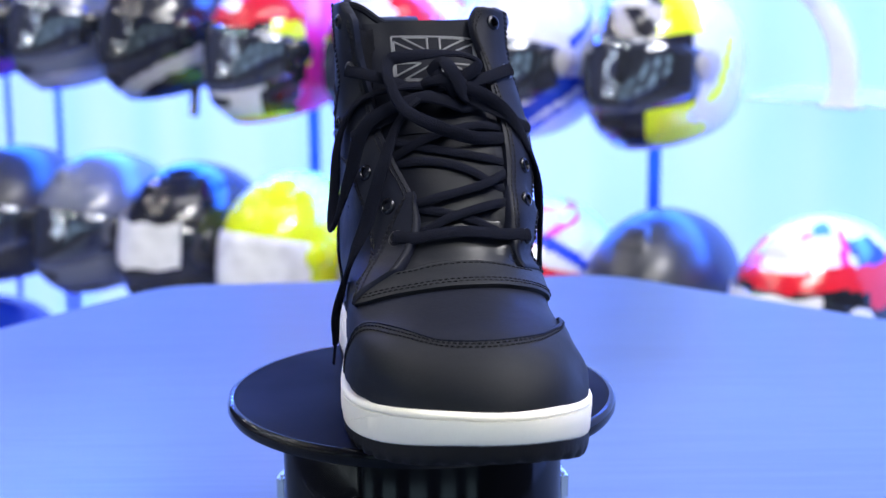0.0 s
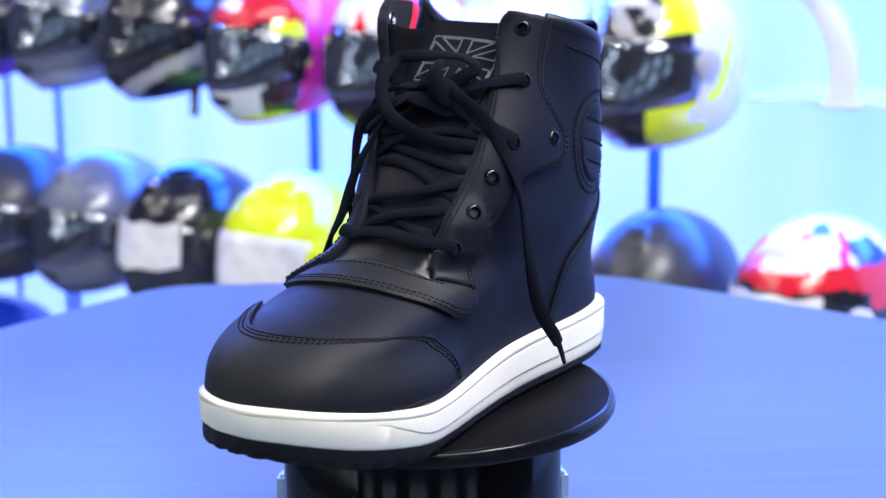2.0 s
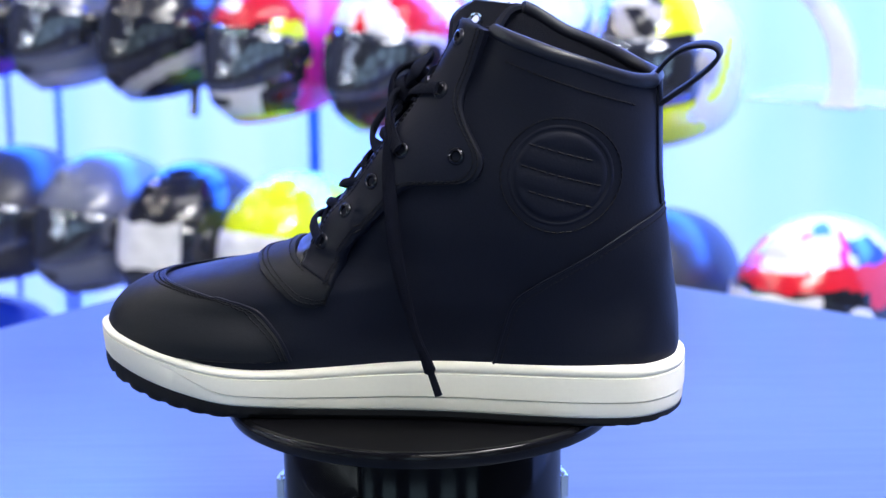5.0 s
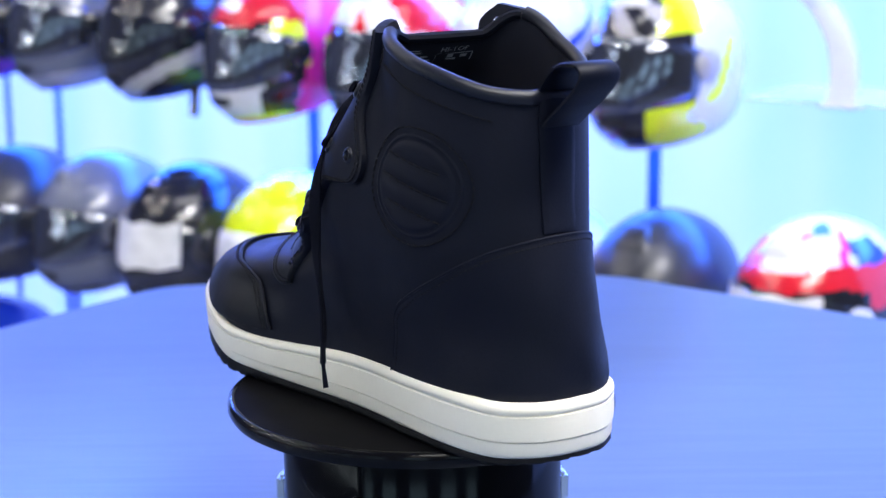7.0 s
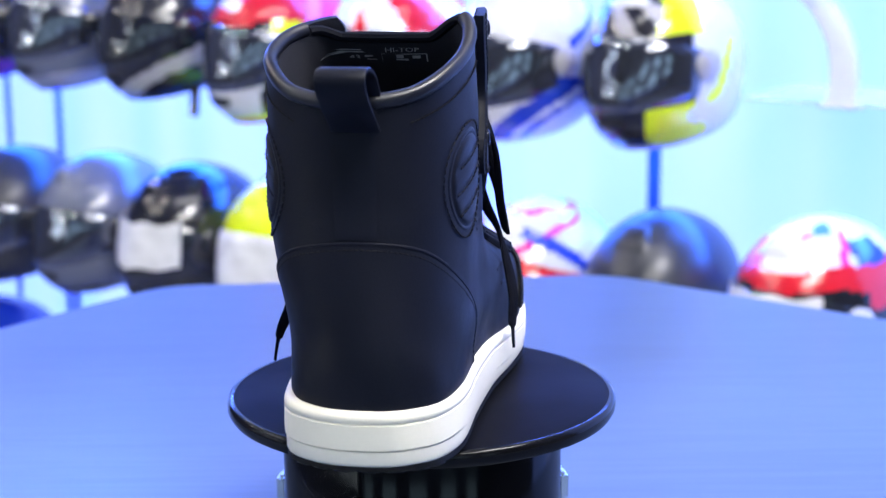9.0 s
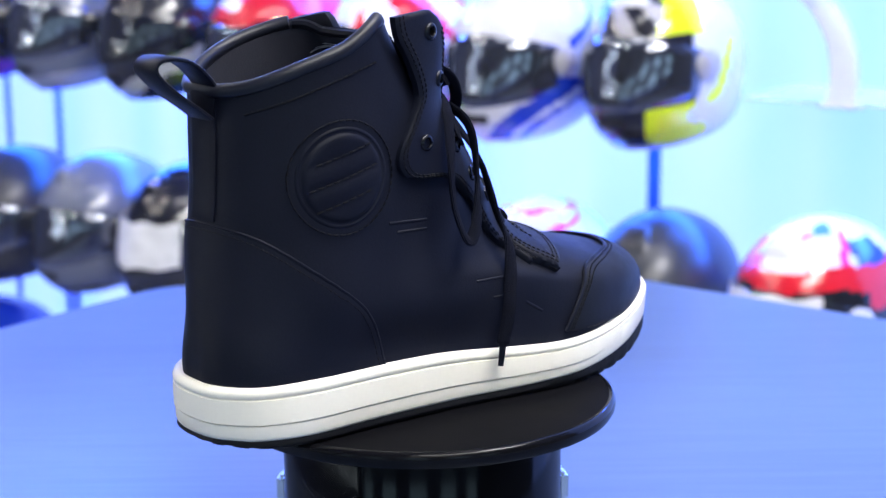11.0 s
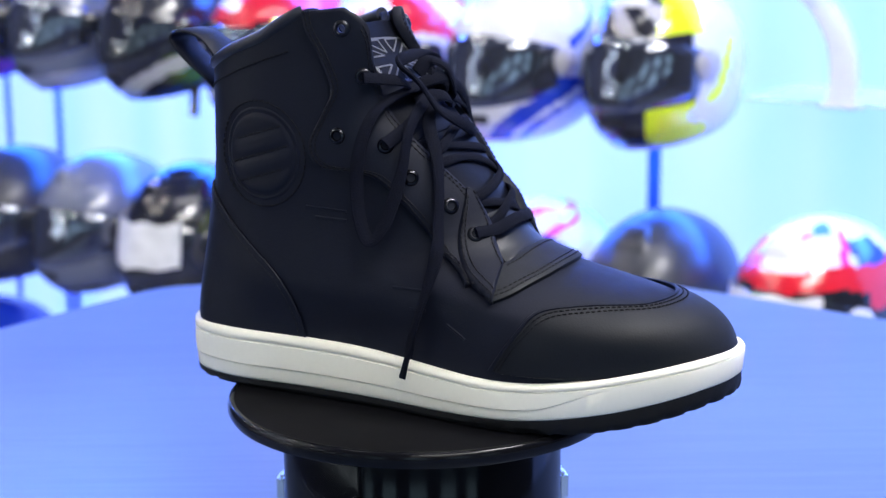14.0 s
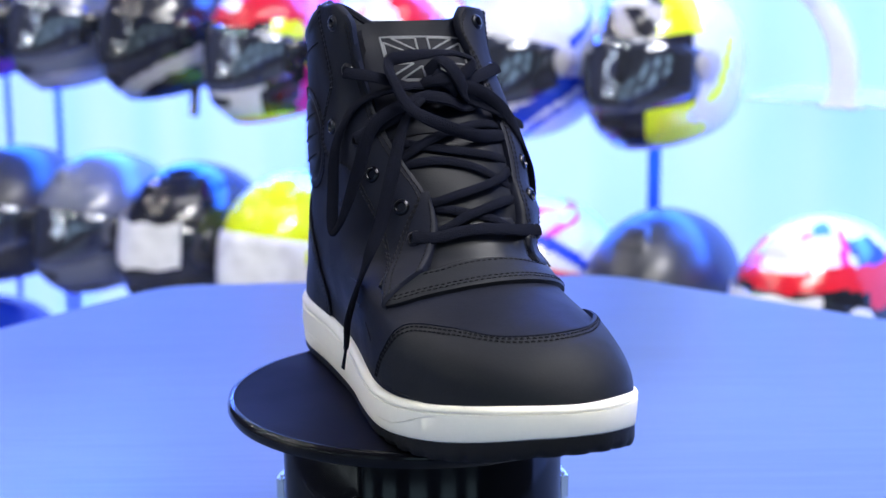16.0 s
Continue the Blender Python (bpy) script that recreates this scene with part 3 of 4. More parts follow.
    sheet("tongue_lower", [(0.040, 0.039, 0.0945), (0.030, 0.039, 0.105), (0.022, 0.038, 0.116), (0.010, 0.036, 0.135)], [(0.040, -0.011, 0.0945), (0.030, -0.013, 0.105), (0.022, -0.016, 0.116), (0.010, -0.02, 0.135)], 40, 24, 0.0006, THROAT, "satin black tongue under the laces")
    sheet("vamp_tip", [(0.054, 0.050, 0.0768), (0.049, 0.047, 0.085), (0.044, 0.042, 0.090), (0.039, 0.036, 0.0965)], [(0.057, -0.0145, 0.0770), (0.052, -0.0125, 0.084), (0.046, -0.0085, 0.090), (0.039, -0.004, 0.0965)], 30, 24, 0.0011, VAMP, "glossy black leather at the throat")

    # laces
    def lace(pts, name="lace", n=90, w=0.0062, t=0.0020, end=False, twist=0.0):
        path = spline(pts, n)
        u = []
        for p in path:
            q, nn, _, _ = skin.find_nearest(p)
            d = p - q
            u.append(d.normalized() if d.length > 0.0008 else nn)
        bm = bmesh.new()
        tube(bm, path, w, t, 24, ups=u, taper=(lambda s: 1.0 if s < 0.93 else 0.55) if end else None, rib=0.05, twist=twist)
        return part(name, bm, LACE, boot)

    def lifted(p, h):
        return on(p, h)[0]
    for k in range(4):
        a, b = eL[k][0] + eL[k][1] * 0.002, eR[k][0] + eR[k][1] * 0.002
        def row(p, q, bow, lo=0.0040):
            pts = [p]
            for f in (0.12, 0.3, 0.5, 0.7, 0.88):
                pts.append(lifted(p.lerp(q, f) + Vector((0.012, 0, 0.006)), lo + bow * math.sin(math.pi * f)))
            return pts + [q]
        def under(p, q, lo, j):
            p, q = p[0] - p[1] * 0.0042, q[0] - q[1] * 0.0042
            pts = [p]
            for f in (0.2, 0.35, 0.5, 0.65, 0.8):
                h = lo * (1.0 if 0.3 < f < 0.7 else 0.55) + 0.0006
                pts.append(lifted(p.lerp(q, f) + Vector((0.012, 0, 0.006 + j * math.sin(math.pi * f))), h))
            return pts + [q]
        if k == 0:
            lace(row(a, b, 0.001), w=0.0060)
        if k < 3:
            a2, b2 = eL[k + 1][0], eR[k + 1][0]
            # the crossings come up from under the facings, slack and uneven
            j = (0.0, 0.010, -0.006)[k]
            lace(under(eL[k], eR[k + 1], 0.0016, j), w=0.0046)
            lace(under(eR[k], eL[k + 1], 0.0034, -j), w=0.0046)
    knot = Vector((-0.001, 0.012, 0.158))
    for src in (eL[3], eR[3], eL[4], eR[4]):
        p = src[0] + src[1] * 0.003
        lace([p, lifted(p.lerp(knot, 0.35) + Vector((0.006, 0, 0)), 0.005), lifted(p.lerp(knot, 0.7) + Vector((0.006, 0, 0)), 0.006), knot])
    # knot and bow
    lace([(-0.002, 0.026, 0.156), (0.005, 0.020, 0.161), (0.006, 0.010, 0.162), (0.000, 0.002, 0.159), (-0.004, 0.006, 0.154), (0.001, 0.016, 0.152), (0.007, 0.016, 0.158), (0.002, 0.008, 0.165)], "knot", w=0.0068, t=0.0032)
    lace([(0.002, 0.024, 0.150), (0.0085, 0.021, 0.156), (0.0075, 0.016, 0.166), (0.000, 0.012, 0.170), (-0.004, 0.006, 0.164)], "knot", 60, w=0.0072, t=0.0028)
    lace([(0.000, -0.004, 0.152), (0.0085, 0.002, 0.154), (0.0095, 0.012, 0.152), (0.005, 0.022, 0.148), (0.002, 0.034, 0.150)], "knot", 60, w=0.0070, t=0.0028)
    lace([knot, (-0.001, 0.024, 0.163), (-0.006, 0.031, 0.169), (-0.007, 0.018, 0.1735), (-0.004, -0.008, 0.1725), (-0.002, -0.015, 0.170), (0.009, -0.0155, 0.162), (0.016, -0.009, 0.149), (0.020, 0.008, 0.140), (0.017, 0.026, 0.134), (0.006, 0.046, 0.132)], "lace_loop", 140, w=0.0064, t=0.0026, twist=0.7)
    lace([knot, (0.001, -0.008, 0.158), (-0.006, -0.030, 0.150), (-0.0110, -0.0400, 0.130), (-0.0110, -0.0425, 0.105), (-0.0045, -0.0445, 0.0875), (0.003, -0.0420, 0.094), (0.009, -0.0350, 0.118), (0.010, -0.026, 0.142), (0.006, 0.000, 0.154)], "lace_loop", 140, w=0.0064, t=0.0026, twist=0.7)
    lace([knot, (0.008, -0.002, 0.152), (0.0125, -0.012, 0.141), lifted((0.0200, -0.0190, 0.120), 0.0075), lifted((0.0240, -0.0250, 0.094), 0.0085), lifted((0.0270, -0.0310, 0.072), 0.0075), lifted((0.0225, -0.0390, 0.050), 0.0050), (0.0182, -0.0450, 0.034), (0.0150, -0.0462, 0.0205)], "lace_end", 140, w=0.0064, t=0.0026, end=True, twist=0.7)
    lace([knot, (0.006, 0.028, 0.156), (0.004, 0.046, 0.142), (0.000, 0.059, 0.116), (-0.004, 0.0625, 0.084), (-0.012, 0.064, 0.052), (-0.021, 0.0695, 0.033), (-0.0260, 0.071, 0.0200)], "lace_end", 140, w=0.0064, t=0.0026, end=True, twist=0.7)

    # ankle patches
    for s, cx, cz in ((1, -0.0800, 0.1245), (-1, -0.0710, 0.1245)):
        R = 0.0230
        bm = bmesh.new()
        prof = [(0.0, 0.0016), (0.35, 0.0016), (0.7, 0.0012), (0.88, 0.0007), (0.92, -0.0003), (0.94, -0.0003), (0.96, 0.0002), (0.99, 0.0003), (1.03, 0.0001), (1.05, -0.0006)]
        loops = []
        for r, l in prof[1:]:
            lp = []
            for k in range(64):
                a = 2 * math.pi * k / 64
                x, z = cx + R * r * math.cos(a), cz + R * r * math.sin(a)
                g = 0.0
                if r < 0.8:
                    g = -0.0012 * max(math.exp(-((z - cz - 0.3 * (x - cx) - q) / 0.0022) ** 2) for q in (-0.011, 0.0, 0.011))
                lp.append(at_side(x, z, s, l + g)[0])
            loops.append(lp)
        rings(bm, [[at_side(cx + R * f * math.cos(2 * math.pi * k / 64), cz + R * f * math.sin(2 * math.pi * k / 64), s, 0.0011 - 0.0007 * max(math.exp(-((f * R * (math.sin(2 * math.pi * k / 64) - 0.3 * math.cos(2 * math.pi * k / 64)) - q) / 0.0022) ** 2) for q in (-0.011, 0.0, 0.011)))[0] for k in range(64)] for f in (0.02, 0.1, 0.18, 0.26, 0.34, 0.42, 0.5, 0.58, 0.66, 0.74, 0.8)] + loops[2:], True, True, False)
        patch = part("ankle_patch", bm, LEATHER2, boot, "round padded ankle patch with stitched lines", angle=70)
        for q in (-0.011, 0.0, 0.011):
            h = math.sqrt(max((0.82 * R) ** 2 - q * q, 0))
            stitches([at_side(cx + h * f, cz + q + 0.3 * h * f, s)[0] for f in (-0.95, -0.5, 0, 0.5, 0.95)], 0.0010, 0.0036, patch)
        stitches([at_side(cx + R * 1.17 * math.cos(a * math.pi / 16), cz + R * 1.17 * math.sin(a * math.pi / 16), s)[0] for a in range(33)], 0.0004, 0.0034, patch)

    # back strip with pull tab
    stripA = [(-0.128, 0.0155, 0.166), (-0.128, 0.0155, 0.145), (-0.128, 0.015, 0.125), (-0.130, 0.0145, 0.106)]
    stripB = [(-0.128, -0.008, 0.166), (-0.128, -0.008, 0.145), (-0.128, -0.0075, 0.125), (-0.130, -0.007, 0.106)]
    sheet("back_strip", stripA, stripB, 30, 12, 0.0014, LEATHER2)
    mid = spline([(-0.1215, 0.0035, 0.153), (-0.128, 0.0035, 0.158), (-0.137, 0.0035, 0.1645), (-0.1455, 0.0035, 0.172), (-0.1485, 0.0035, 0.1775), (-0.1445, 0.0035, 0.1810), (-0.135, 0.0035, 0.1805), (-0.127, 0.0035, 0.1765), (-0.1195, 0.0035, 0.168), (-0.1175, 0.0035, 0.160)], 60)
    bm = bmesh.new()
    loops = []
    for i, p in enumerate(mid):
        d = (mid[min(i + 1, 59)] - mid[max(i - 1, 0)]).normalized()
        nn = d.cross(Vector((0, 1, 0)))
        w, t = 0.0108, 0.0011
        loops.append([p + Vector((0, y, 0)) + nn * e for y, e in ((-w, -t * 0.5), (-w, t * 0.5), (-w + 0.001, t), (w - 0.001, t), (w, t * 0.5), (w, -t * 0.5), (w - 0.001, -t), (-w + 0.001, -t))])
    rings(bm, loops, True, True, True)
    part("pull_tab", bm, LEATHER2, boot, "leather pull loop at the heel")
    # band stitching below the collar
    for s in (1, -1):
        stitches([at_side(x, Z_TOP(x) - 0.0125, s)[0] for x in (-0.112, -0.095, -0.08, -0.065, -0.052)], 0.0002)

    # printed flag on the tongue: a border and eight triangle outlines
    def flag_point(u, v):
        return on((-0.024 + 0.010 * -v + 0.004, 0.0105 + 0.0215 * u, 0.1688 + 0.0100 * v - 0.0012 * u), 0.0019, False)
    def band(u0, v0, u1, v1, w=0.0011):
        bm = bmesh.new()
        path = [flag_point(u0 + (u1 - u0) * k / 8, v0 + (v1 - v0) * k / 8) for k in range(9)]
        tube(bm, [p for p, _ in path], w, 0.0004, 6, ups=[n for _, n in path])
        part("flag_print", bm, PRINT, tongue, "grey printed line")
    for a in ((-1, -1, 1, -1), (1, -1, 1, 1), (1, 1, -1, 1), (-1, 1, -1, -1)):
        band(*a)
    for su in (1, -1):
        for sv in (1, -1):
            for tri in (((0.34, 0.22), (0.95, 0.22), (0.95, 0.78)), ((0.15, 0.34), (0.15, 0.94), (0.74, 0.94))):
                for (p, q), (r, t) in zip(tri, tri[1:] + tri[:1]):
                    band(su * p, sv * q, su * r, sv * t)

    # short embossed ridges on the outer side
    for s in (-1,):
        for x0, z0, x1, z1 in ((-0.045, 0.0995, -0.022, 0.0985), (-0.040, 0.0945, -0.022, 0.0940), (0.006, 0.0640, 0.024, 0.0640), (0.016, 0.0545, 0.025, 0.0545), (0.037, 0.0490, 0.047, 0.0430)):
            bm = bmesh.new()
            path = [at_side(x0 + (x1 - x0) * k / 8, z0 + (z1 - z0) * k / 8, s, 0.0000) for k in range(9)]
            tube(bm, [p for p, _ in path], 0.0015, 0.0008, 6, ups=[n for _, n in path])
            part("embossed_ridge", bm, LEATHER2, boot)

    # printing on the lining behind the tongue
    inside = BVHTree.FromObject(lining, bpy.context.evaluated_depsgraph_get())
    def print_on(bm, y, z):
        """Lays a flat print, drawn in x and y, on the inner face of the tongue, read from the heel."""
        for v in bm.verts:
            q, n, _, _ = inside.find_nearest(Vector((-0.040, y - v.co.x, z + v.co.y)))
            v.co = q + Vector((-0.0006, 0, 0.0002))
        part("lining_print", bm, PALE_PRINT, lining, "pale printed marking")
    def words(text, y, z, h):
        c = bpy.data.curves.new("words", "FONT")
        c.body, c.size, c.align_x, c.resolution_u = text, h, "CENTER", 2
        ob = bpy.data.objects.new("words", c)
        me = bpy.data.meshes.new_from_object(ob)
        bm = bmesh.new()
        bm.from_mesh(me)
        bmesh.ops.triangulate(bm, faces=bm.faces)
        bpy.data.objects.remove(ob)
        print_on(bm, y, z)
    def bar(y, z, w, h, lean=0.0):
        bm = bmesh.new()
        rings(bm, [[(-w / 2 + w * k / 8 + lean * j, h * j, 0) for k in range(9)] for j in range(2)], False)
        print_on(bm, y, z)
    words("HI-TOP", 0.0007, 0.1735, 0.0052)
    words("43", 0.0248, 0.1665, 0.0058)
    for k in range(3):
        bar(0.0275 - 0.0005 * k, 0.1722 + 0.0014 * k, 0.016 - 0.003 * k, 0.0008, 0.0006)
    bar(0.018, 0.1690, 0.004, 0.0012)
    for y, z, w, h in ((0.0, 0.1715, 0.022, 0.0006), (0.011, 0.163, 0.0007, 0.0085), (-0.011, 0.163, 0.0007, 0.0085), (0.002, 0.1675, 0.0035, 0.003), (0.001, 0.1645, 0.006, 0.0025), (-0.006, 0.167, 0.004, 0.0026), (0.0165, 0.1650, 0.005, 0.0010)):
        bar(y, z, w, h)

    # sole
    W_TOP = smooth_table([(-0.135, 0.0305), (-0.11, 0.0312), (-0.06, 0.0312), (-0.015, 0.0305), (0.03, 0.0265), (0.06, 0.0245), (0.09, 0.0260), (0.12, 0.0310), (0.15, 0.0370), (0.165, 0.0395)])
    W_BOT = smooth_table([(-0.135, 0.0050), (-0.10, 0.0042), (-0.03, 0.0048), (0.03, 0.0045), (0.08, 0.0064), (0.12, 0.0128), (0.15, 0.0205), (0.165, 0.0255)])
    B_BOT = smooth_table([(-0.135, 0.0026), (-0.118, 0.0002), (0.080, 0.0002), (0.10, 0.0012), (0.13, 0.0055), (0.15, 0.0115), (0.165, 0.0170)])
    def ring(off, zf):
        out = []
        m = len(OUTLINE)
        for i, p in enumerate(OUTLINE):
            tdir = (OUTLINE[(i + 1) % m] - OUTLINE[i - 1]).normalized()
            nrm = Vector((tdir.y, -tdir.x, 0))
            q = p + nrm * (off(p.x) if callable(off) else off)
            out.append((q.x, q.y, zf(p.x)))
        return out
    def lev(f, d=0.0):
        return lambda x: W_BOT(x) + (W_TOP(x) - W_BOT(x)) * f + d
    bm = bmesh.new()
    prof = [(-0.012, 0.0, 0.001), (-0.003, 0.0, 0.0), (-0.0012, 0.0, 0.0006), (-0.0006, 0.03, 0.0012), (-0.0005, 0.295, 0.0), (-0.0013, 0.305, 0), (-0.0013, 0.318, 0), (0.0001, 0.328, 0), (0.0003, 0.5, 0), (0.0001, 0.765, 0), (-0.0006, 0.775, 0), (-0.0008, 0.787, 0), (-0.0004, 0.80, 0), (0.0001, 0.82, 0), (0.0002, 0.88, 0), (-0.0003, 0.94, 0), (-0.0016, 0.985, 0), (-0.0035, 1.0, 0), (-0.0055, 0.97, 0), (-0.012, 0.9, 0)]
    def groove(o, f, d):
        if not 0.29 < f < 0.55:
            return ring(o, lev(f, d))
        up = 0.36 if f < 0.4 else 0.22
        return ring(lambda x: o + (0.0001 - o) * soft(0.088, 0.120, x), lambda x: W_BOT(x) + (W_TOP(x) - W_BOT(x)) * (f + up * soft(0.080, 0.118, x)) + d)
    rings(bm, [groove(o, f, d) for o, f, d in prof], True, True, True)
    part("midsole", bm, RUBBER_W, boot, "white rubber cupsole with a moulded groove", angle=50)
    def notched(off, up):
        """The tread's edge: short gaps between the lugs under the toe and heel."""
        full, cut = ring(off, lambda x: B_BOT(x) + up), ring(off - 0.0012, lambda x: B_BOT(x) + up + 0.0010)
        return [c if i % 4 == 0 and (c[0] > 0.06 or c[0] < -0.1) else f for i, (f, c) in enumerate(zip(full, cut))]
    bm = bmesh.new()
    rings(bm, [ring(-0.010, B_BOT), ring(-0.0045, B_BOT), notched(-0.0022, 0.0004), notched(-0.0014, 0.0022), ring(-0.0010, lambda x: (B_BOT(x) + W_BOT(x)) / 2), ring(-0.0012, lambda x: W_BOT(x) + 0.0003), ring(-0.012, lambda x: W_BOT(x) + 0.0006)], True, True, True)
    part("outsole", bm, RUBBER_B, boot, "black rubber outsole", angle=50)
    return boot


# ---- helmets ----
CHIN_VENT = paint("black_vent_plastic", (0.012, 0.012, 0.015), 0.45, scale=200)


def build_helmet(name, label, place, turn, mats, style, visor, size=1.0, paper=None, pivot=None):
    """A full-face helmet; its front is +x. style(a, e) picks the paint by turn from the front and height angle."""
    h = thing(name, label, "helmet", "motorcycle helmets on the display wall", pose(*place, 0, 0, turn))

    def skin(a, e, k=1.0):
        ca, sa, ce, se = math.cos(a), math.sin(a), math.cos(e), math.sin(e)
        rx = 0.142 if ca > 0 else 0.152
        if se < 0:           # the cheeks and chin stay full down to the rim
            ce = (1 - (-se) ** 2.7) ** (1 / 2.7)
        x, y, z = rx * ca * ce, 0.113 * sa * ce, 0.136 * se
        if se < 0:
            x *= 1 + 0.06 * max(ca, 0) * -se - 0.24 * max(-ca, 0) * -se
            y *= 1 - 0.12 * -se * max(ca, 0)
        x += 0.014 * max(ca, 0) ** 4 * max(0, math.cos((e + 0.6) * 2.2))
        x -= 0.014 * max(-ca, 0) ** 3 * max(0, math.cos((e - 0.55) * 2.4))
        return Vector((x * k, y * k, z * k + 0.14)) * size
    E0 = -1.02
    bm = bmesh.new()
    NA, NE = 96, 52
    vs = []
    for j in range(NE + 1):
        vs.append([])
        for i in range(NA):       # the neck opening rises towards the back
            a = 2 * math.pi * i / NA
            e0 = E0 + 0.62 * (0.5 - 0.5 * math.cos(a)) ** 1.3
            vs[-1].append(bm.verts.new(skin(a, e0 + (math.pi / 2 - 0.02 - e0) * j / NE)))
    for j in range(NE):
        for i in range(NA):
            a = 2 * math.pi * (i + 0.5) / NA
            e0 = E0 + 0.62 * (0.5 - 0.5 * math.cos(a)) ** 1.3
            e = e0 + (math.pi / 2 - e0) * (j + 0.5) / NE
            a = a - 2 * math.pi if a > math.pi else a
            f = bm.faces.new((vs[j][i], vs[j][(i + 1) % NA], vs[j + 1][(i + 1) % NA], vs[j + 1][i]))
            f.material_index = style(a + 0.04 * math.sin(e * 7), e + 0.03 * math.sin(a * 5))
    bm.faces.new(vs[-1])
    low = [bm.verts.new(v.co + Vector((-v.co.x * 0.06, -v.co.y * 0.06, -0.006 * size))) for v in vs[0]]
    inn = [bm.verts.new(Vector((v.co.x * 0.8, v.co.y * 0.8, v.co.z + 0.02 * size))) for v in vs[0]]
    for i in range(NA):
        bm.faces.new((vs[0][i], low[i], low[(i + 1) % NA], vs[0][(i + 1) % NA]))
        bm.faces.new((low[i], inn[i], inn[(i + 1) % NA], low[(i + 1) % NA]))
    bm.faces.new(inn)
    part("shell", bm, mats, h)
    bm = bmesh.new()
    loops = []
    for j in range(13):
        loops.append([])
        for i in range(33):
            a = -1.14 + 2.28 * i / 32
            up = 0.36 - 0.14 * (abs(a) / 1.14) ** 2
            dn = -0.48 + 0.22 * (abs(a) / 1.14) ** 2
            edge = min(i, 32 - i, j * 2, (12 - j) * 2)
            loops[-1].append(skin(a, dn + (up - dn) * j / 12, 1.030 if edge > 0 else 1.004))
    rings(bm, loops, False)
    part("visor", bm, visor, h, "glossy visor with reflections")
    for s in (1, -1):
        bm = lathe([(0.0, -0.006), (0.023, -0.006), (0.023, 0.002), (0.019, 0.005), (0.0, 0.007)], 24, False, False)
        p = part("pivot", bm, pivot or mats[0], h)
        d = Vector((0.30, s, 0.0)).normalized()
        p.matrix_basis = Matrix.Translation(skin(s * 1.22, 0.04, 1.02)) @ d.to_track_quat("Z", "Y").to_matrix().to_4x4()
    bm = bmesh.new()
    rings(bm, [[skin(-0.28 + 0.56 * i / 8, -0.72 + 0.16 * j / 3, 1.014 if 0 < i < 8 and 0 < j < 3 else 0.998) for i in range(9)] for j in range(4)], False)
    part("chin_vent", bm, CHIN_VENT, h)
    bm = bmesh.new()
    rings(bm, [[skin(0.45 * (i / 4 - 1) * (1 - 0.4 * j / 5), 0.72 + 0.4 * j / 5, 1.04 if 0 < i < 8 and 0 < j < 5 else 1.0) for i in range(9)] for j in range(6)], False)
    part("crown_vent", bm, mats[0], h)
    if paper:
        bm = bmesh.new()
        rings(bm, [[skin(-0.95 + 1.75 * i / 16, -0.25 + 0.02 * math.sin(i * 1.3) + 0.57 * j / 6, 1.037) for i in range(17)] for j in range(7)], False)
        part("label_sheet", bm, paper, h, "white protective sheet over the visor")
    return h


def gloss(name, col, rough=0.18, coat=0.6):
    return paint(name, col, rough, scale=70, bump=0.02, vary=0.12, big=9, coat=coat, rvary=0.06)


# x, y, base height and size of each helmet, upper and lower rows
U = [(-0.846, 2.513, 0.794, 1.0), (-0.653, 2.378, 0.792, 1.0), (-0.454, 2.239, 0.788, 1.0), (-0.244, 2.087, 0.764, 1.0), (-0.028, 1.938, 0.768, 1.0), (0.172, 1.799, 0.771, 1.0), (0.373, 1.661, 0.778, 1.0)]
L = [(-0.798, 2.387, 0.415, 1.00), (-0.600, 2.250, 0.423, 1.00), (-0.416, 2.122, 0.422, 1.00), (-0.222, 1.987, 0.425, 1.00), (-0.008, 1.838, 0.425, 1.00), (0.189, 1.701, 0.429, 1.00), (0.365, 1.577, 0.431, 1.00), (0.569, 1.438, 0.447, 1.00), (-0.868, 2.367, 0.113, 1.00)]


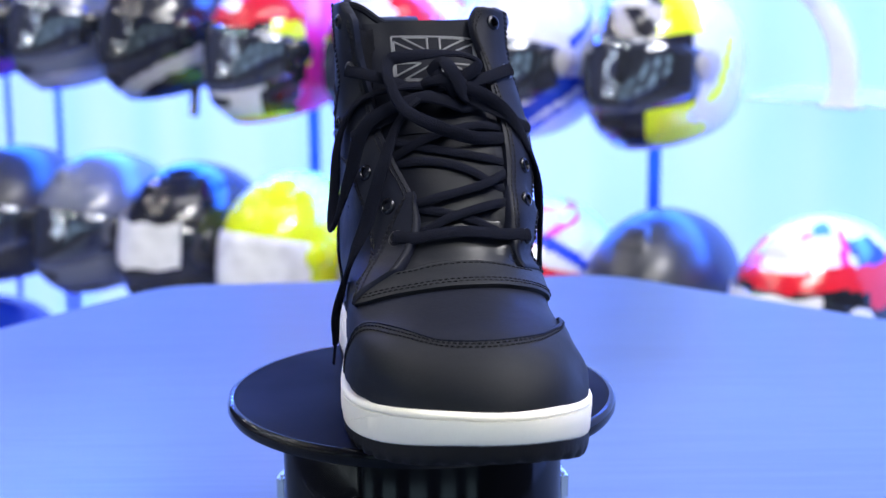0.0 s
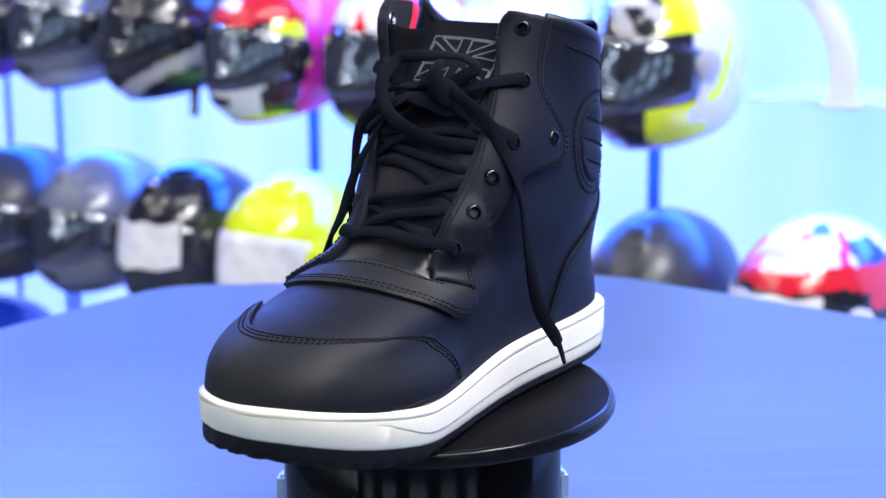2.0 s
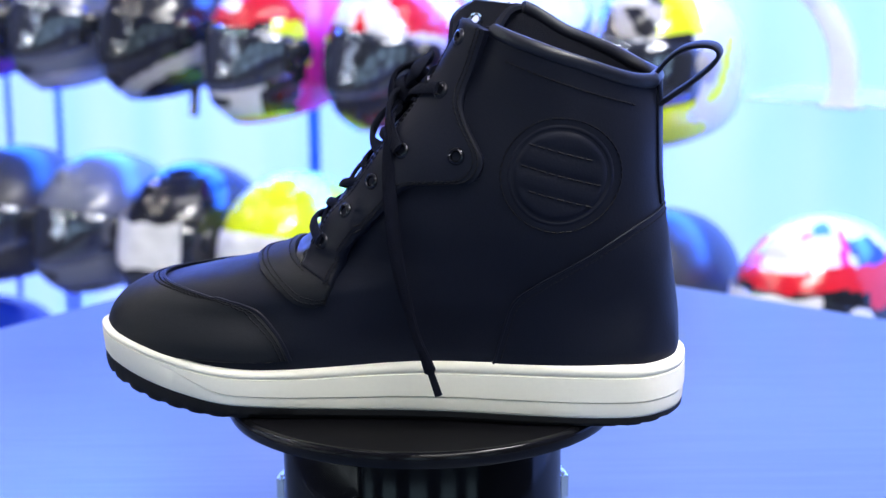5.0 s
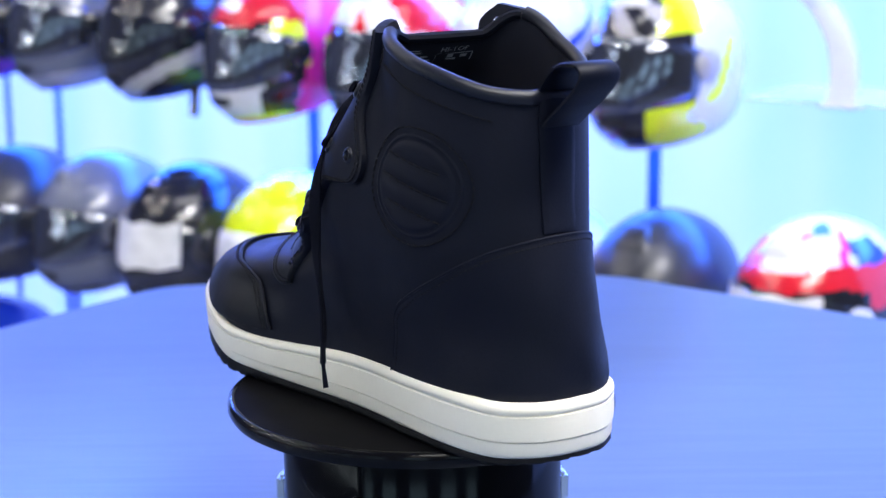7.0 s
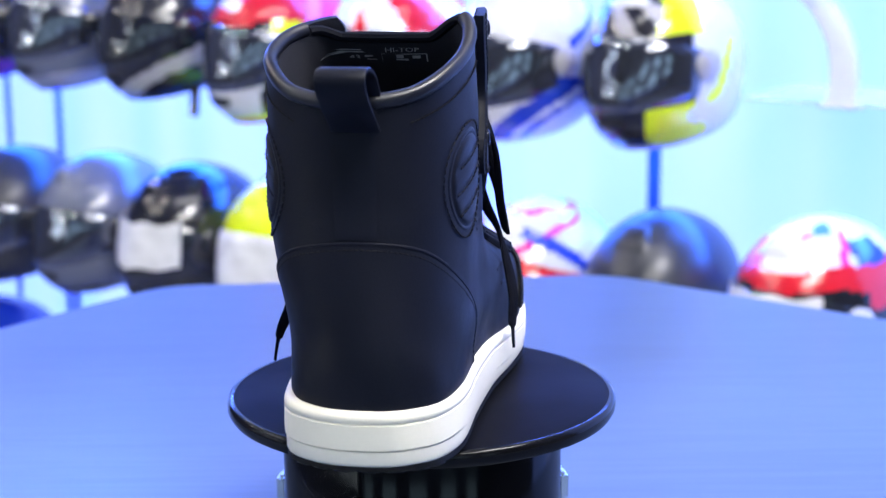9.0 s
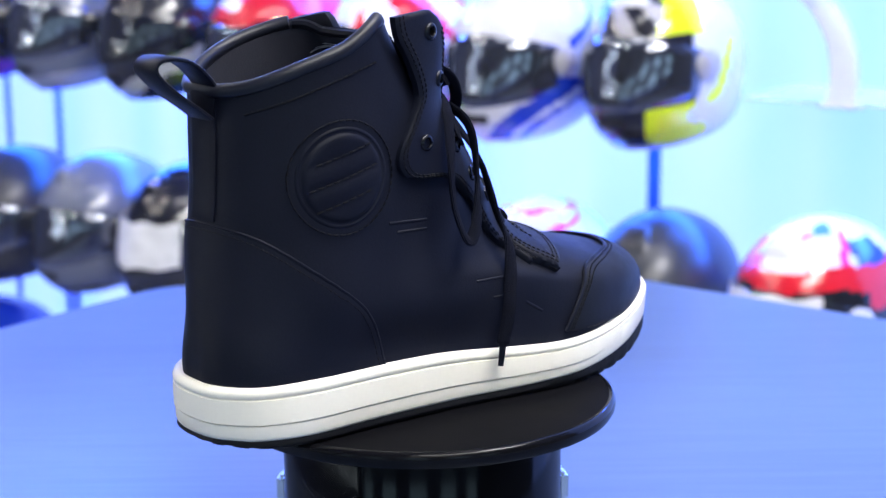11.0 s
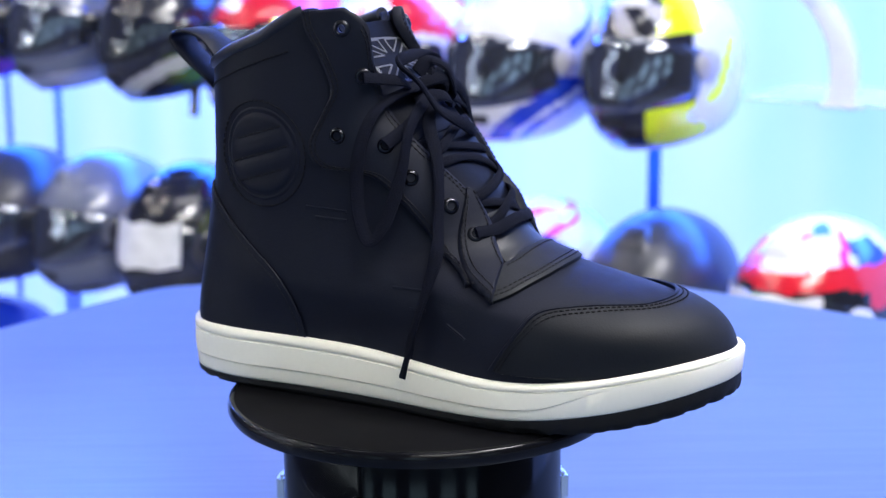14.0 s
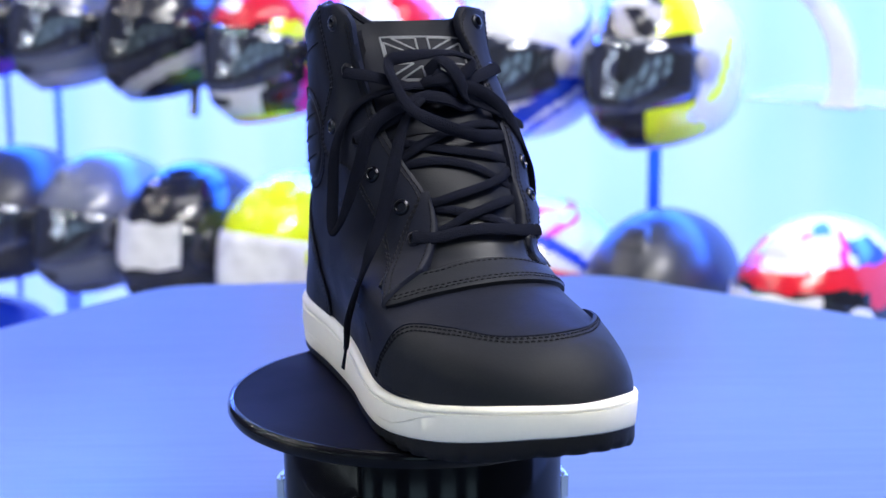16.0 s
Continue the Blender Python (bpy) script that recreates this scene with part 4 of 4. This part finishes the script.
def build_wall_display():
    black, matte, grey = gloss("black_shell", (0.012, 0.012, 0.016)), gloss("matte_black_shell", (0.032, 0.034, 0.042), 0.34, 0.1), gloss("grey_shell", (0.15, 0.165, 0.21), 0.22)
    white, red, pink = gloss("white_shell", (0.72, 0.72, 0.73)), gloss("red_shell", (0.70, 0.015, 0.03)), gloss("pink_shell", (0.80, 0.03, 0.30))
    yellow, blue, silver = gloss("fluorescent_yellow_shell", (0.78, 0.92, 0.01)), gloss("blue_shell", (0.02, 0.06, 0.50)), gloss("silver_shell", (0.42, 0.40, 0.40), 0.3)
    violet = gloss("violet_shell", (0.25, 0.06, 0.45))
    smoke = paint("smoke_visor", (0.015, 0.016, 0.022), 0.05, bump=0, rvary=0.02, coat=1.0, vary=0.4)
    clear = paint("mirror_visor", (0.19, 0.20, 0.235), 0.08, metal=0.9, bump=0, rvary=0.03, vary=0.2, big=14)
    sheet_w = paint("white_film", (0.75, 0.74, 0.72), 0.4, scale=40, bump=0.4, vary=0.25, big=30, dist=0.002)
    plain = lambda a, e: 0
    rows = [
        ("black full-face helmet with violet trim on the wall rack", U[0], 232, [black, violet], lambda a, e: 1 if -0.95 < e < -0.72 + 0.1 * a else 0, clear, None),
        ("dark grey full-face helmet with silver chin on the wall rack", U[1], 235, [grey, silver], lambda a, e: 1 if e < -0.78 + 0.12 * a else 0, clear, None),
        ("black full-face helmet with grey chin stripe on wall rack", U[2], 232, [black, silver], lambda a, e: 1 if abs(e + 0.95 - 0.55 * (a - 0.1)) < 0.14 and a > 0.0 else 0, smoke, None),
        ("red, pink and yellow helmet with white chin on wall rack", U[3], 232, [pink, red, yellow, white, black], lambda a, e: (3 if abs(a + 0.1) < 0.35 and 0.6 < e < 0.95 else 1) if e > 0.42 and a < 1.4 else 2 if 0.85 < a < 1.35 and -0.12 < e else 2 if e < -0.88 and a < 1.2 else (3 if a < 0.75 else 4) if e < -0.3 and a < 1.15 else 4 if a < 1.25 else 0, clear, None),
        ("red and white helmet with dark visor on the wall rack", U[4], 235, [white, red, blue, black, pink], lambda a, e: (1 if math.sin(a * 5 + e * 4) > -0.3 else 0) if e > 0.3 and a > 0.1 else 0 if e > 0.4 else 3 if e < -0.5 and a < 1.2 else 4 if a > 1.5 and math.sin(a * 7 - e * 5) > 0.2 else 3 if a < 0.9 else 0, clear, None),
        ("white full-face helmet with blue and violet trim on rack", U[5], 238, [white, blue, violet, silver], lambda a, e: 1 if abs(e + 0.86 - 0.80 * (a - 0.42)) < 0.17 and e < -0.12 or abs(e + 1.20 - 0.80 * (a - 0.42)) < 0.05 and a > 0.5 else 2 if -1.7 < a < -1.10 and -0.6 < e < 0.3 else 1 if a > 1.35 and abs(e - 0.25 - 0.5 * (a - 1.35)) < 0.07 else 0, clear, None),
        ("black, white and fluorescent yellow full-face helmet on rack", U[6], 235, [white, yellow, black, silver], lambda a, e: ((3 if math.sin(a * 9 + e * 14) > 0.1 else 2) if a < 0.60 else 1 if a < 1.22 else 0) if e > 0.37 else (2 if a < 0.55 else 1 if a < 1.08 or e < -0.62 and a < 1.4 else 0) if e < -0.38 else (2 if a < 1.1 else 1 if abs(a - 1.5 - 0.6 * e) < 0.10 else 0), clear, None),
        ("matte black full-face helmet on the lower wall rack", L[0], 238, [matte], plain, clear, None),
        ("glossy grey full-face helmet on the lower wall rack", L[1], 235, [grey, black], lambda a, e: 1 if e < -0.85 else 0, clear, None),
        ("glossy black helmet with white film over the visor", L[2], 235, [black], plain, smoke, sheet_w),
        ("fluorescent yellow helmet with white chin and black stripe", L[3], 235, [yellow, white, black], lambda a, e: 1 if e < 0.02 + 0.12 * math.cos(a * 2) and a < 1.1 else 2 if abs(e - 0.08) < 0.08 and a < 1.4 or abs(a + 0.5) < 0.12 and e > 0.8 else 0, sheet_w, None),
        ("red and white helmet on the lower wall rack", L[4], 235, [red, white], lambda a, e: 1 if math.sin(a * 4 + e * 3) > 0.3 else 0, smoke, None),
        ("white, red and blue helmet on the lower wall rack", L[5], 238, [white, red, blue, pink], lambda a, e: 2 if abs(e - 0.78 + 0.5 * (a - 0.5)) < 0.09 and a > 0.1 else 1 if e < 0.46 + 0.22 * math.sin(a * 2 + 2) else 3 if abs(e - 1.15) < 0.06 or abs(e - 0.5 - 0.3 * a) < 0.05 else 0, red, None),
        ("matte black helmet with round crown on the lower rack", L[6], 238, [matte], plain, matte, None),
        ("white, red and blue racing helmet on the lower rack", L[7], 225, [white, red, blue, pink, black], lambda a, e: (3 if a < -0.25 and e < 0.95 or abs(a - 1.12 - 0.5 * (e - 0.8)) < 0.07 and e < 1.2 else 2 if 1.25 < a < 1.85 and e < 1.0 or 0.55 < a < 1.0 and 1.08 < e < 1.3 else 1 if abs(e - 0.98 - 0.25 * a) < 0.05 and a < 0.9 else 0) if e > 0.58 + 0.12 * a * (a > 0) * 0.5 else 1 if e > 0.38 or (a > 1.4 and e > 0.2) else 2 if a < -0.75 else 4, smoke, sheet_w),
        ("dark blue helmet on the lowest wall rack", L[8], 235, [blue], plain, smoke, None),
    ]
    for label, (x, y, z, s), turn, mats, style, visor, paper in rows:
        build_helmet("helmet", label, (x, y, z - 0.02), turn - 6, mats, style, visor, s, paper, (silver if x > 0.1 else black) if visor is clear else None)
        if label.startswith("black full-face helmet with grey"):
            hm = bpy.data.objects["helmet.002"]
            bm = bmesh.new()
            tube(bm, spline([(0.02, 0.085, 0.05), (0.03, 0.092, 0.02), (0.035, 0.095, -0.012)], 12), 0.018, 0.003, 8)
            part("chin_strap", bm, black, hm, "hanging black strap")
        r = thing("helmet_stand", "blue-lit steel helmet holder with a round cradle", "display stand", "helmet posts", pose(x, y, 0))
        aside = {U[0][0]: 0.02, U[1][0]: -0.045, U[3][0]: 0.072, L[1][0]: -0.055}
        bx, by = 0.19 * x / (y + 0.81) - 0.012 + (aside[x] if x in aside else 0.0), 0.19
        away = math.degrees(math.atan2(-bx, by))
        standing = (x, y) in ((U[0][0], U[0][1]), (U[1][0], U[1][1]), (U[3][0], U[3][1]), (U[6][0], U[6][1]), (L[1][0], L[1][1]))
        if standing:
            w = 0.006 if x < -0.5 else 0.0105
            bm = bmesh.new()
            box(bm, (-w, -0.006, 0.0), (w, 0.006, z + 0.03), 0.003)
            part("post", bm, POST, r).matrix_basis = pose(bx, by, 0, 0, 0, away)
        bm = bmesh.new()
        box(bm, (-0.010, 0.0, z + 0.012), (0.010, math.hypot(bx, by) if standing else 0.34, z + 0.03), 0.003)
        part("arm", bm, POST, r).matrix_basis = pose(0, 0, 0, 0, 0, away if standing else -34)
        part("cradle", lathe([(0.0, z + 0.035), (0.06, z + 0.035), (0.075, z + 0.041), (0.06, z + 0.052), (0.0, z + 0.055)], 24, False, False), POST, r)
    # white arched peak on an acrylic shelf
    sh = thing("wall_shelf", "pale acrylic shelf fixed to the glowing wall", "shelf", m=pose(0.80, 1.68, 0.831, 0, 0, -34))
    bm = bmesh.new()
    box(bm, (-0.28, -0.10, -0.003), (0.40, 0.14, 0.0), 0.001)
    part("board", bm, white, sh)
    pk = thing("helmet_peak", "white curved helmet peak standing on the shelf", "helmet peak", m=pose(0.585, 1.66, 0.831, 0, 0, -25))
    bm = bmesh.new()
    loops = []
    for i in range(25):
        t = i / 24
        a = -0.25 + 1.75 * t
        c = Vector((0.045 - 0.17 * (1 - math.cos(a)) + 0.02, 0, 0.17 * math.sin(a) + 0.043))
        w = 0.022 - 0.010 * t
        n = Vector((math.cos(a), 0, math.sin(a)))
        loops.append([c + Vector((0, k, 0)) + n * o * w for k, o in ((-0.02, -1), (-0.026, 0), (-0.02, 1), (0.02, 1), (0.014, 0), (0.02, -1))])
    rings(bm, loops, True, True, True)
    part("peak", bm, white, pk)
    bm = bmesh.new()
    box(bm, (0.03, -0.03, 0.0), (0.10, 0.03, 0.006), 0.002)
    part("foot", bm, white, pk)


# ---- ceiling downlights ----
def build_downlights():
    first = None
    for i, x in enumerate((-3.2, -2.6, -2.0, -1.4)):
        for j, y in enumerate((0.1, 1.05, 2.0, 2.95)):
            m = pose(x + 0.13 * (j % 2), y, 2.8)
            if first is None:
                first = thing("ceiling_downlight", "small round recessed ceiling lamp, lit", "lamp", "ceiling downlights", m)
                part("trim_ring", lathe([(0.045, 0.0), (0.065, -0.002), (0.066, -0.008), (0.048, -0.012), (0.045, -0.004)], 24, False, False), CHROME, first)
                part("lens", lathe([(0.0, -0.004), (0.045, -0.004), (0.045, -0.001)], 24, False, False), LAMP_GLOW, first, "glowing frosted lens")
            else:
                copy_thing(first, m)


def build_wall_lights():
    """Rows of lit panels on the shop's west wall, which the visors mirror."""
    first = None
    for z in (1.15, 1.65, 2.1):
        for k in range(8):
            m = pose(-3.6, -2.6 + 0.52 * k, z)
            if first is None:
                first = thing("wall_light", "pale glowing rectangular light panel on the side wall", "lamp", "wall light panels", m)
                bm = bmesh.new()
                box(bm, (0.0, -0.16, -0.03), (0.03, 0.16, 0.03), 0.004)
                part("housing", bm, CHROME, first)
                bm = bmesh.new()
                box(bm, (0.03, -0.145, -0.019), (0.034, 0.145, 0.019), 0.001)
                part("diffuser", bm, PANEL_GLOW, first, "glowing diffuser")
            else:
                copy_thing(first, m)


def build_lit_niches():
    """Lit display niches on the south wall, which the visors mirror as rows of pale squares."""
    first = None
    for z in (0.95, 1.75):
        for k in range(5):
            m = pose(-2.9 + 1.35 * k, -3.2, z)
            if first is None:
                first = thing("display_niche", "pale blue glowing display niche with a dark frame", "display niche", "lit niches", m)
                bm = bmesh.new()
                for lo, hi in (((-0.40, 0.0, -0.30), (0.40, 0.06, -0.26)), ((-0.40, 0.0, 0.26), (0.40, 0.06, 0.30)), ((-0.40, 0.0, -0.26), (-0.36, 0.06, 0.26)), ((0.36, 0.0, -0.26), (0.40, 0.06, 0.26))):
                    box(bm, lo, hi, 0.004)
                part("frame", bm, EDGE, first)
                bm = bmesh.new()
                box(bm, (-0.355, 0.004, -0.255), (0.355, 0.02, 0.255), 0.002)
                part("diffuser", bm, NICHE_GLOW, first, "glowing pale blue back panel")
            else:
                copy_thing(first, m)
    lamp = thing("wall_spotlight", "small round bright spotlight on the side wall", "lamp", m=pose(-3.6, -0.6, 1.35, 0, 90, 0))
    part("body", lathe([(0.0, 0.0), (0.075, 0.0), (0.085, 0.03), (0.085, 0.075), (0.075, 0.078), (0.07, 0.07)], 32, False, False), EDGE, lamp)
    part("lens", lathe([(0.0, 0.072), (0.07, 0.072), (0.07, 0.066)], 32, False, False), LAMP_GLOW, lamp, "glowing lens")


build_room()
build_table()
SPIN_DISC = build_turntable()
BOOT = build_boot()
build_wall_display()
build_downlights()
build_wall_lights()
build_lit_niches()


# ---- motion ----
TURN = [0.0, -10.7, -21.4, -32.2, -43.2, -54.3, -65.6, -76.8, -88.1, -99.1, -110.0, -120.8, -131.6, -142.5, -153.7, -164.9, -175.9, -186.7, -197.3, -207.8, -218.3, -228.8, -239.3, -250.0, -260.9, -271.9, -283.2, -294.4, -305.4, -316.1, -326.8, -337.3, -347.9]


def motions():
    walk(BOOT, [(0.5 * i, pose(0, 0, DISC_Z, 0, 0, a - 84)) for i, a in enumerate(TURN)])
    walk(SPIN_DISC, [(0.5 * i, pose(0, 0, 0, 0, 0, a)) for i, a in enumerate(TURN)])


motions()
